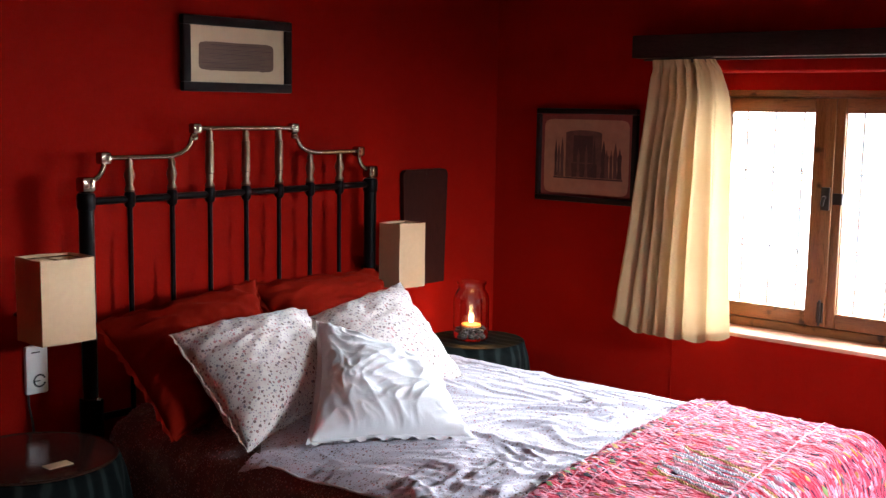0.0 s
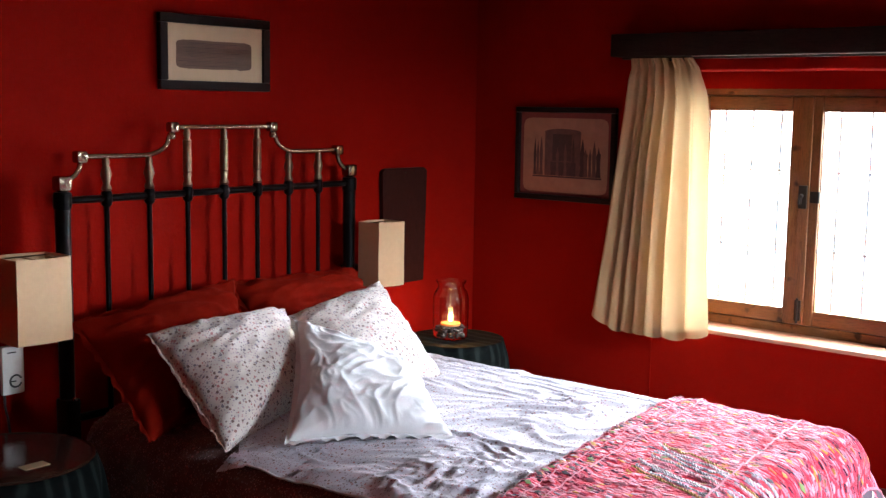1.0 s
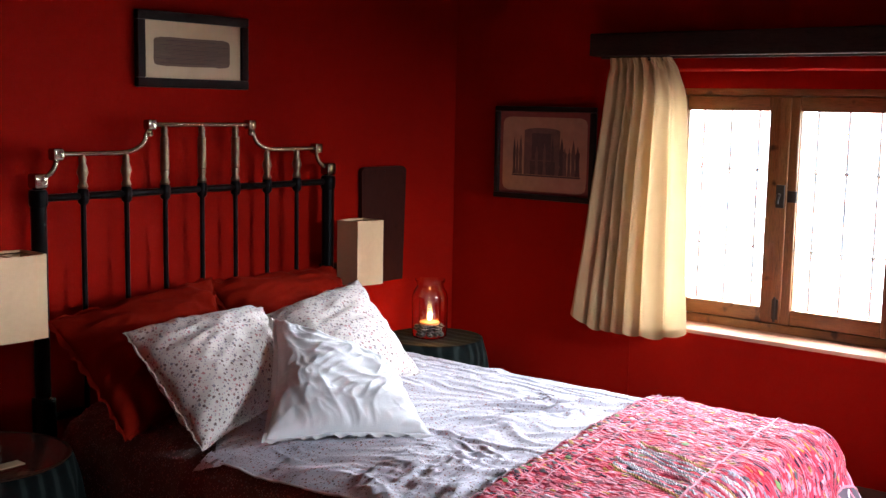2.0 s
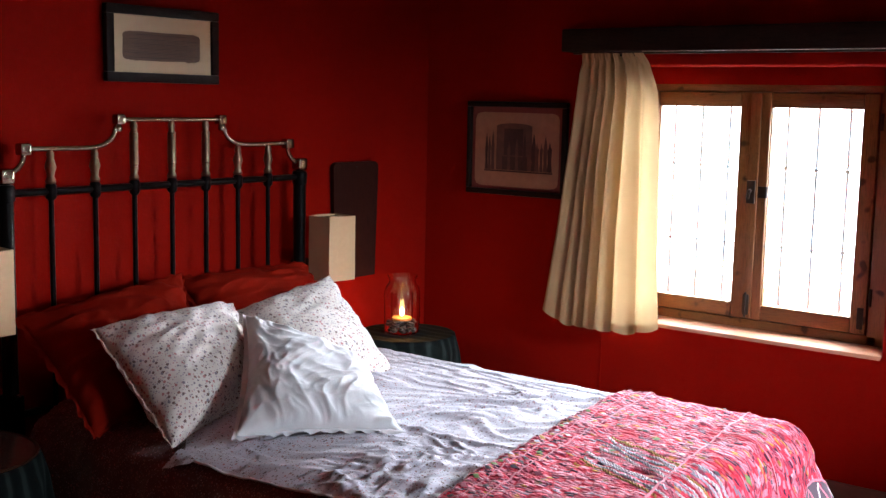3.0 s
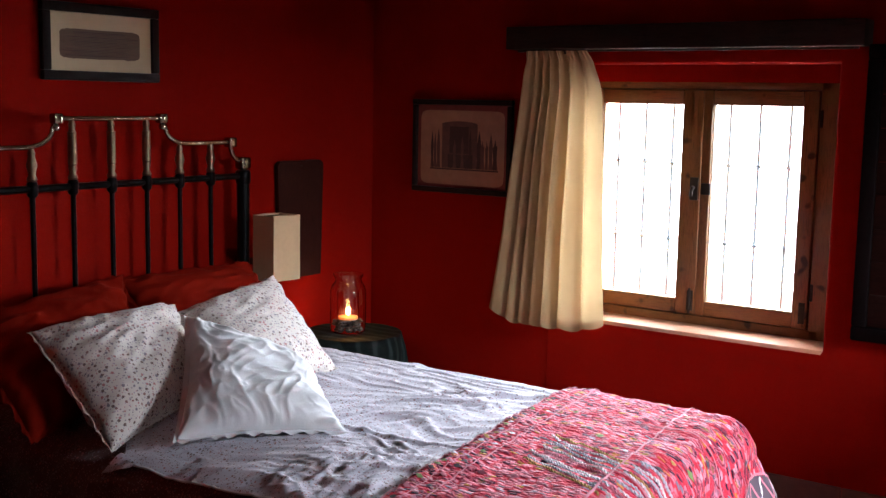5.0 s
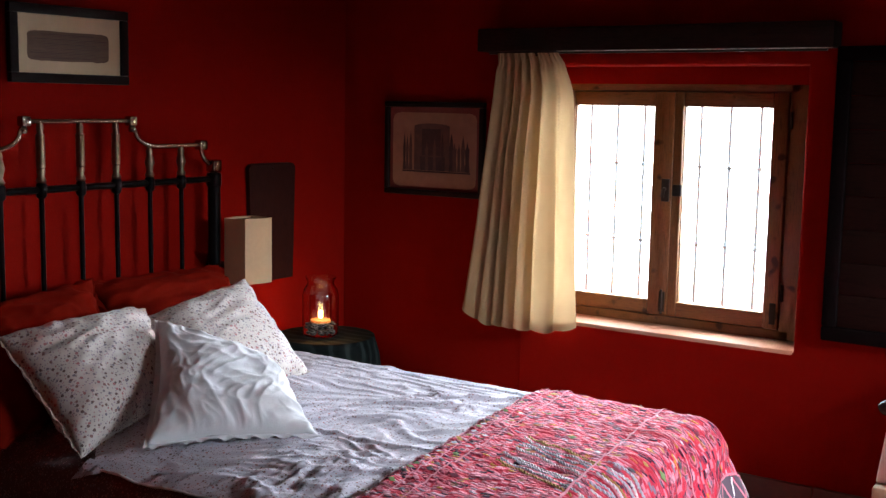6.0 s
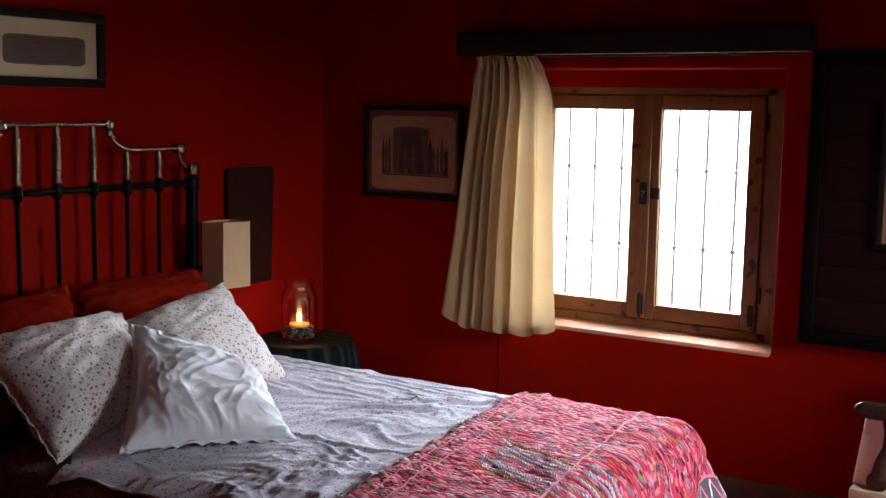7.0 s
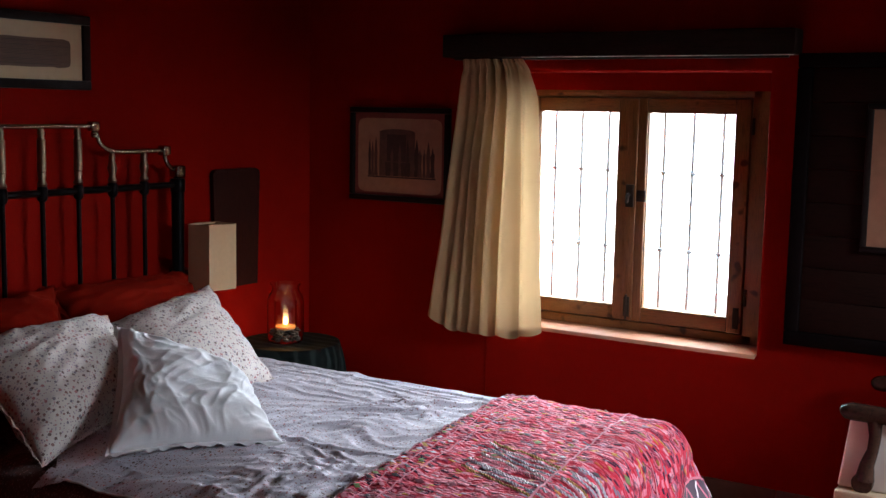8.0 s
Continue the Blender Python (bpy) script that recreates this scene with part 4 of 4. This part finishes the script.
def wall_lamp(x0, x1, y0, y1, z0, z1, turn, label):
    """A box shade, open above and below, on a short arm from the wall."""
    cx, cy = (x0 + x1) / 2, (y0 + y1) / 2
    lamp = thing("wall_lamp", (cx, 0.0, (z0 + z1) / 2), label, "wall lamp", "wall lamps")
    t = 0.003
    corner = [(x0, y0), (x1, y0), (x1, y1), (x0, y1), (x0, y0)]

    def wall_of_shade(i, j):
        k = min(3, int(j * 4 + 1e-6))
        f = j * 4 - k
        (xa, ya), (xb, yb) = corner[k], corner[k + 1]
        return (xa + (xb - xa) * f, ya + (yb - ya) * f, z0 + (z1 - z0) * i)
    bm = grid(8, 32, wall_of_shade)
    bmesh.ops.remove_doubles(bm, verts=bm.verts, dist=0.0005)
    bmesh.ops.recalc_face_normals(bm, faces=bm.faces)
    bmesh.ops.solidify(bm, geom=bm.faces[:], thickness=t)
    spin = Matrix.Translation((cx, cy, 0)) @ Matrix.Rotation(radians(turn), 4, 'Z') @ Matrix.Translation((-cx, -cy, 0))
    for v in bm.verts:
        v.co.z += 0.004 * n3(v.co.x * 9, v.co.y * 9, 1.0) if v.co.z > z1 - 0.01 or v.co.z < z0 + 0.01 else 0
        v.co.y += 0.003 * n3(v.co.x * 12, v.co.z * 9, 2.0)
    bmesh.ops.transform(bm, matrix=spin, verts=bm.verts)
    sh = part("shade", bm, SHADE_PAPER, lamp, "cream parchment box shade", smooth=25)
    rim = bmesh.new()
    for a in ((x0, x1, y0 + t, y0 + t + 0.003), (x0, x1, y1 - t - 0.003, y1 - t), (x0 + t, x0 + t + 0.003, y0 + t, y1 - t), (x1 - t - 0.003, x1 - t, y0 + t, y1 - t), (cx - 0.002, cx + 0.002, y0 + t, y1 - t)):
        box(*a, z1 - 0.012, z1 - 0.008, 0, rim)
    bmesh.ops.transform(rim, matrix=spin, verts=rim.verts)
    part("shade_ring", rim, BRASS, sh)
    zb = z0 + 0.06
    part("back_plate", lathe([(0.045, 0), (0.045, 0.008), (0.030, 0.015)], (cx, -0.016, zb), 20), OLD_IRON, lamp)
    part("arm", tube([(cx, -0.004, zb), (cx, cy * 0.6, zb - 0.01), (cx, cy, zb), (cx, cy, zb + 0.02)], 0.007, 8), OLD_IRON, lamp)
    hold = part("bulb_holder", lathe([(0.016, 0), (0.018, 0.01), (0.018, 0.05)], (cx, cy, zb + 0.02), 14), OLD_IRON, lamp)
    part("bulb", lathe([(0.013, 0), (0.016, 0.015), (0.028, 0.05), (0.026, 0.075), (0.012, 0.092), (0, 0.095)], (cx, cy, zb + 0.07), 16), CLEAR, hold, "unlit clear bulb")
    return lamp


wall_lamp(-2.695, -2.500, -0.285, -0.125, 0.812, 1.092, 0, "unlit wall lamp with a cream box shade above the bedside table")
wall_lamp(-1.003, -0.846, -0.280, -0.150, 0.812, 1.095, -3, "unlit wall lamp with a cream box shade beside the bed post")


def socket_and_cord():
    so = thing("wall_socket", (-2.57, 0, 0.675), "white plastic double socket with a round timer on the wall", "wall socket")
    pl = part("plate", box(-2.612, -2.528, -0.022, -0.0005, 0.588, 0.760, 0.008), WHITE_PLASTIC, so)
    part("slot", box(-2.592, -2.560, -0.0245, -0.0222, 0.735, 0.739), BLACK_PLASTIC, pl)
    for a in range(30, 331, 20):
        t = radians(a)
        part("dial_tick", box(-2.563 + 0.021 * math.cos(t) - 0.003, -2.563 + 0.021 * math.cos(t) + 0.003, -0.0245, -0.0222, 0.635 + 0.021 * math.sin(t) - 0.003, 0.635 + 0.021 * math.sin(t) + 0.003), BLACK_PLASTIC, pl)
    part("dial_mark", box(-2.585, -2.562, -0.0245, -0.0222, 0.633, 0.637), BLACK_PLASTIC, pl)
    cord = [(-2.600, -0.012, 0.60), (-2.602, -0.014, 0.55), (-2.594, -0.02, 0.50), (-2.585, -0.015, 0.44), (-2.58, -0.012, 0.30), (-2.57, -0.012, 0.10), (-2.57, -0.014, 0.012)]
    solo("lamp_cord", tube(cord, 0.0045, 8), BLACK_PLASTIC, (-2.59, -0.012, 0.012), "dark lamp cord hanging down the red wall", "cord")


socket_and_cord()


def hanging_board():
    bm = bmesh.new()
    w0, w1, z0, z1, cx = 0.140, 0.157, 0.76, 1.310, -0.562
    pts = [(cx - w0, z0), (cx + w0, z0)]
    for i in range(9):
        a = radians(90 * i / 8)
        pts.append((cx + w1 - 0.035 * (1 - math.cos(a)), z1 - 0.025 + 0.025 * math.sin(a)))
    for i in range(9):
        a = radians(90 + 90 * i / 8)
        pts.append((cx - w1 + 0.035 * (1 + math.cos(a)), z1 - 0.025 + 0.025 * math.sin(a)))
    f = bm.faces.new([bm.verts.new((x, -0.004, z)) for x, z in pts])
    r = bmesh.ops.extrude_face_region(bm, geom=[f])
    bmesh.ops.translate(bm, vec=(0, -0.022, 0), verts=[v for v in r["geom"] if isinstance(v, bmesh.types.BMVert)])
    bd = thing("hanging_board", (cx, 0, z0), "dark brown wooden board with rounded corners hung on the wall", "wooden board")
    part("board", bm, BOARD_WOOD, bd, smooth=30)
    part("nail", tube([(cx, -0.001, 1.285), (cx, -0.032, 1.287)], 0.003, 8), OLD_IRON, bd)


hanging_board()


def candle_lantern():
    c = (-0.575, -0.33, 0.537)
    lan = thing("candle_jar", c, "lit candle in a clear glass jar with pebbles", "candle jar")
    outer = [(0.0, 0.0), (0.070, 0.0), (0.080, 0.008), (0.083, 0.05), (0.083, 0.19), (0.076, 0.215), (0.062, 0.235), (0.060, 0.250), (0.068, 0.262), (0.070, 0.270)]
    inner = [(0.067, 0.270), (0.064, 0.262), (0.057, 0.250), (0.059, 0.235), (0.073, 0.213), (0.080, 0.19), (0.080, 0.05), (0.074, 0.012), (0.0, 0.010)]
    jar = part("jar", lathe(outer + inner, c, 48), CLEAR, lan, "clear glass jar with a narrow neck", smooth=60)
    jar.visible_shadow = False
    rnd = random.Random(8)
    for k in range(80):
        a, r = rnd.uniform(0, 6.28), 0.066 * math.sqrt(rnd.random())
        s = rnd.uniform(0.008, 0.013)
        bm = bmesh.new()
        bmesh.ops.create_icosphere(bm, subdivisions=1, radius=s)
        bmesh.ops.scale(bm, vec=(1.2, 1.0, 0.7), verts=bm.verts)
        bmesh.ops.translate(bm, vec=(c[0] + r * math.cos(a), c[1] + r * math.sin(a), c[2] + 0.019 + 0.011 * (k % 4)), verts=bm.verts)
        part("pebble", bm, PEBBLE, lan)
    can = part("candle", lathe([(0.044, 0.0), (0.0465, 0.003), (0.0465, 0.009), (0.044, 0.012), (0.012, 0.009), (0, 0.008)], (c[0], c[1], c[2] + 0.060), 28), WAX, lan, "short candle, its wax coloured like the flame's amber glow")
    part("wick", tube([(c[0], c[1], c[2] + 0.066), (c[0], c[1], c[2] + 0.080)], 0.0012, 6), BLACK_PLASTIC, can)
    fl = part("flame", lathe([(0.0, 0.0), (0.008, 0.005), (0.011, 0.013), (0.009, 0.024), (0.004, 0.035), (0, 0.043)], (c[0], c[1], c[2] + 0.075), 16), FLAME, can, "bright candle flame")
    fl.visible_shadow = False
    chim = part("inner_glass", lathe([(0.050, 0.0), (0.050, 0.14), (0.0485, 0.14), (0.0485, 0.0)], (c[0], c[1], c[2] + 0.050), 32), CLEAR, lan, "inner glass cylinder", smooth=60)
    chim.visible_shadow = False


candle_lantern()


# ---- pictures ----
def picture_over_bed():
    x0, x1, z0, z1, w = -1.944, -1.402, 1.650, 1.938, 0.036
    pic = thing("framed_picture", ((x0 + x1) / 2, 0, z0), "black framed sepia ink drawing on an off-white mount", "picture")
    fr = part("frame", box(x0, x1, -0.030, -0.002, z1 - w, z1, 0.005), BLACK_WOOD, pic, "black moulding")
    part("frame_rail", box(x0, x1, -0.030, -0.002, z0, z0 + w, 0.005), BLACK_WOOD, fr)
    part("frame_stile", box(x0, x0 + w, -0.0295, -0.002, z0 + w, z1 - w, 0.005), BLACK_WOOD, fr)
    part("frame_stile", box(x1 - w, x1, -0.0295, -0.002, z0 + w, z1 - w, 0.005), BLACK_WOOD, fr)
    part("mount", box(x0 + w - 0.002, x1 - w + 0.002, -0.016, -0.004, z0 + w - 0.002, z1 - w + 0.002), PAPER, pic)
    bm = bmesh.new()
    a0, a1, b0, b1 = -1.866, -1.494, 1.732, 1.842
    rim = []
    for k in range(72):
        t = 2 * math.pi * k / 72
        cx, sz = math.cos(t), math.sin(t)
        px = (a0 + a1) / 2 + (a1 - a0) / 2 * math.copysign(abs(cx) ** 0.22, cx) * (1 + 0.02 * n3(k * 0.9, 1.0))
        pz = (b0 + b1) / 2 + (b1 - b0) / 2 * math.copysign(abs(sz) ** 0.22, sz) * (1 + 0.07 * n3(k * 0.7, 5.0))
        rim.append(bm.verts.new((px, -0.0175, pz)))
    bm.faces.new(rim)
    dr = part("drawing", bm, SEPIA, pic, "soft-edged sepia ink wash", smooth=0)
    rnd = random.Random(3)
    for k in range(16):
        z = b0 + 0.012 + (b1 - b0 - 0.024) * k / 15
        s, e = a0 + rnd.uniform(0.01, 0.08), a1 - rnd.uniform(0.01, 0.08)
        part("ink_line", box(s, e, -0.0192, -0.0182, z - 0.0009, z + 0.0009), WASH if k % 3 else INK, dr, smooth=0)


picture_over_bed()


def picture_by_curtain():
    y0, y1, z0, z1, w = -0.845, -0.272, 1.158, 1.607, 0.026
    pic = thing("framed_picture", (0, (y0 + y1) / 2, z0), "dark framed brown drawing of columns on aged tan paper", "picture")
    fr = part("frame", box(-0.030, -0.002, y0, y1, z1 - w, z1, 0.005), BLACK_WOOD, pic, "black moulding")
    part("frame_rail", box(-0.030, -0.002, y0, y1, z0, z0 + w, 0.005), BLACK_WOOD, fr)
    part("frame_stile", box(-0.0295, -0.002, y0, y0 + w, z0 + w, z1 - w, 0.005), BLACK_WOOD, fr)
    part("frame_stile", box(-0.0295, -0.002, y1 - w, y1, z0 + w, z1 - w, 0.005), BLACK_WOOD, fr)
    part("backing", box(-0.012, -0.004, y0 + w - 0.002, y1 - w + 0.002, z0 + w - 0.002, z1 - w + 0.002), plain("brick_red_mount", (0.14, 0.022, 0.016), 0.8), pic)
    bm = bmesh.new()
    a0, a1, b0, b1 = y0 + w + 0.018, y1 - w - 0.018, z0 + w + 0.014, z1 - w - 0.026
    rim = []
    for k in range(64):
        t = 2 * math.pi * k / 64
        cx, sz = math.cos(t), math.sin(t)
        rim.append(bm.verts.new((-0.0145, (a0 + a1) / 2 + (a1 - a0) / 2 * math.copysign(abs(cx) ** 0.16, cx) * (1 + 0.012 * n3(k * 0.6, 2.0)), (b0 + b1) / 2 + (b1 - b0) / 2 * math.copysign(abs(sz) ** 0.16, sz) * (1 + 0.014 * n3(k * 0.6, 8.0)))))
    bm.faces.new(rim)
    sh = part("paper_sheet", bm, AGED_PAPER, pic, "aged tan paper with rounded corners", smooth=0)

    def mark(ya, yb, za, zb, mat, up=0.0160):
        part("ink_shape", box(-up - 0.0006, -up, ya, yb, za, zb), mat, sh, smooth=0)
    mark(-0.770, -0.375, 1.270, 1.277, INK)
    mark(-0.650, -0.445, 1.279, 1.490, WASH)
    mark(-0.625, -0.470, 1.279, 1.345, INK, 0.0172)
    mark(-0.600, -0.490, 1.350, 1.478, INK, 0.0172)
    bm = bmesh.new()
    bm.faces.new([bm.verts.new((-0.0172, -0.5475 + 0.104 * math.cos(radians(t)), 1.488 + 0.016 * math.sin(radians(t)))) for t in range(0, 181, 12)])
    part("ink_shape", bm, WASH, sh, smooth=0)
    rnd = random.Random(4)
    for y in (-0.388, -0.405, -0.425, -0.470, -0.520, -0.565, -0.610, -0.662, -0.680, -0.705, -0.728, -0.752):
        top = 1.475 - rnd.uniform(0.0, 0.07)
        wd = rnd.uniform(0.007, 0.013)
        bm = bmesh.new()
        bm.faces.new([bm.verts.new((-0.0180, y + dy * wd, z)) for dy, z in ((-1.2, 1.279), (1.2, 1.279), (0.8, 1.32), (1.1, 1.38), (0.5, top - 0.03), (0, top), (-0.5, top - 0.03), (-1.0, 1.39), (-0.8, 1.33))])
        part("ink_shape", bm, INK if y in (-0.388, -0.662, -0.752, -0.610) else WASH, sh, smooth=0)


picture_by_curtain()


def wall_panel():
    y1, z0, z1, w = -2.432, 0.705, 1.842, 0.055
    y0 = -3.55
    pan = thing("wooden_panel", (0, -3.0, z0), "large dark brown boarded panel in a black frame", "wall panel")
    part("frame_rail", box(-0.045, -0.002, y0, y1, z1 - w, z1, 0.006), PANEL_FRAME, pan)
    part("frame_rail", box(-0.045, -0.002, y0, y1, z0, z0 + w, 0.006), PANEL_FRAME, pan)
    part("frame_stile", box(-0.0445, -0.002, y1 - w, y1, z0 + w, z1 - w, 0.006), PANEL_FRAME, pan)
    part("frame_stile", box(-0.0445, -0.002, y0, y0 + w, z0 + w, z1 - w, 0.006), PANEL_FRAME, pan)
    k, zz = 0, z0 + w
    while zz < z1 - w - 0.01:
        top = min(z1 - w, zz + 0.128)
        part("board", box(-0.026, -0.004, y0 + w, y1 - w, zz + 0.001, top - 0.001, 0.003), PANEL_WOOD, pan)
        zz = top
    a1, b0, b1, f = -2.700, 1.095, 1.655, 0.022
    a0 = a1 - 0.44
    pic = thing("framed_picture", (-0.027, (a0 + a1) / 2, b0), "small dark framed picture hung on the wooden panel", "picture")
    fr = part("frame", box(-0.046, -0.0275, a0, a1, b1 - f, b1, 0.004), BLACK_WOOD, pic, "black moulding")
    part("frame_rail", box(-0.046, -0.0275, a0, a1, b0, b0 + f, 0.004), BLACK_WOOD, fr)
    part("frame_stile", box(-0.0455, -0.0275, a1 - f, a1, b0 + f, b1 - f, 0.004), BLACK_WOOD, fr)
    part("frame_stile", box(-0.0455, -0.0275, a0, a0 + f, b0 + f, b1 - f, 0.004), BLACK_WOOD, fr)
    part("mount", box(-0.034, -0.0285, a0 + f - 0.002, a1 - f + 0.002, b0 + f - 0.002, b1 - f + 0.002), AGED_PAPER, pic)
    part("ink_shape", box(-0.0355, -0.0345, a0 + 0.09, a1 - 0.09, b0 + 0.11, b1 - 0.12), WASH, pic, smooth=0)


wall_panel()


# ---- the armchair that comes into view beside the wall panel ----
def armchair():
    x0, x1 = -0.62, -0.06
    yf = -2.80
    ch = thing("armchair", (-0.34, -3.1, 0), "dark carved wooden armchair with white upholstery, against the wall", "armchair")
    for x in (x0 + 0.035, x1 - 0.035):
        arm = part("armrest", tube([(x, yf + 0.012, 0.604), (x, yf + 0.009, 0.606), (x, yf + 0.002, 0.609), (x, yf - 0.012, 0.612), (x, yf - 0.03, 0.614), (x, yf - 0.25, 0.612), (x, yf - 0.54, 0.65)], [0.006, 0.016, 0.023, 0.028, 0.031, 0.028, 0.02], 18), CHAIR_WOOD, ch, "dark polished scrolled armrest")
        part("arm_support", tube([(x, yf - 0.10, 0.60), (x, yf - 0.105, 0.54), (x, yf - 0.10, 0.49), (x, yf - 0.085, 0.44), (x, yf - 0.08, 0.385)], [0.026, 0.020, 0.019, 0.024, 0.032], 14), CHAIR_WOOD, arm)
        sc = bmesh.new()
        bmesh.ops.create_cone(sc, cap_ends=True, segments=20, radius1=0.036, radius2=0.036, depth=0.05)
        bmesh.ops.bevel(sc, geom=[e for e in sc.edges], offset=0.006, segments=2, affect='EDGES')
        bmesh.ops.rotate(sc, cent=(0, 0, 0), matrix=Matrix.Rotation(radians(90), 3, 'Y'), verts=sc.verts)
        bmesh.ops.translate(sc, vec=(x, yf - 0.075, 0.375), verts=sc.verts)
        part("scroll", sc, CHAIR_WOOD, arm)
        part("leg", tube([(x, yf - 0.05, 0.0), (x, yf - 0.05, 0.10), (x, yf - 0.06, 0.27)], [0.014, 0.018, 0.026], 12), CHAIR_WOOD, ch)
        part("leg", tube([(x, yf - 0.62, 0.0), (x, yf - 0.58, 0.2), (x, yf - 0.57, 0.5), (x, yf - 0.62, 0.80), (x, yf - 0.67, 0.98)], 0.02, 12), CHAIR_WOOD, ch, "rear leg rising into the back")
    part("seat_rail", box(x0, x1, yf - 0.60, yf + 0.012, 0.28, 0.345, 0.012), plain("pale_wood_rail", (0.42, 0.30, 0.19), 0.5), ch, "pale wooden seat rail")
    seat = box(x0 + 0.07, x1 - 0.07, yf - 0.58, yf - 0.01, 0.346, 0.42, 0.03, segments=4)
    part("seat_cushion", seat, UPHOLSTERY, ch, "white upholstered seat")
    back = box(x0 + 0.07, x1 - 0.07, yf - 0.66, yf - 0.58, 0.42, 0.93, 0.035, segments=4)
    part("back_cushion", back, UPHOLSTERY, ch, "white upholstered back")
    for x in (x0 + 0.042,):
        side = box(x, x + 0.022, yf - 0.56, yf - 0.02, 0.346, 0.590, 0.008, segments=3)
        for v in side.verts:
            v.co.y += 0.03 * max(0.0, (0.59 - v.co.z) / 0.24) if v.co.y > yf - 0.2 else 0.0
        part("side_panel", side, UPHOLSTERY, ch, "white upholstered side")


armchair()


solo("cable_channel", box(-0.0022, -0.0005, -1.060, -1.052, 0.096, 0.60, 0.0006), RED_WALL, (0, -1.056, 0.096), "thin cable channel painted over in wall red", "cable channel")


# ---- outside ----
def outside():
    # emissive board gives the washed-out daylight outside and adds light to the room
    m, nt, b = material("glowing_white_backdrop", 1.0)
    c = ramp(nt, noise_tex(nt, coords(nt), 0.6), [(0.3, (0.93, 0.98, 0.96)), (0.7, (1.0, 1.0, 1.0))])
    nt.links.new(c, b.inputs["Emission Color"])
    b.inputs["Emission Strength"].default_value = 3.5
    solo("backdrop", box(6.0, 6.1, -14, 11, -0.299, 2.6), m, (6, -1.5, 0), "glowing white backdrop for the washed-out distance outside the window", "backdrop", "structure")
    solo("ground", box(OUT + 0.01, 60, -45, 45, -0.5, -0.3), GRAVEL, (20, 0, -0.4), "pale bright yard outside the window", "ground", "structure")


outside()


# ---- floor tiles ----
def floor_tiles():
    base = box(0.001, 0.249, 0.001, 0.249, -0.012, 0.0, 0.003, segments=1)
    me = finish("tile", base, FLOOR_TILE)
    rest = bmesh.new()
    x = -0.016 - 0.252
    while x > W - 0.2:
        y = -0.016 - 0.252
        while y > S - 0.2:
            if x > -1.6 and y < -1.5:
                ob = new("tile", me)
                ob.parent = FLOOR
                ob.location = Vector((max(x, W), max(y, S), 0.0)) - FLOOR.location
            else:
                box(max(x, W) + 0.001, x + 0.249, max(y, S) + 0.001, y + 0.249, -0.012, 0.0, 0, rest)
            y -= 0.252
        x -= 0.252
    ob = part("tiles", rest, FLOOR_TILE, FLOOR)
    tagged(ob, kind="stuff")


floor_tiles()
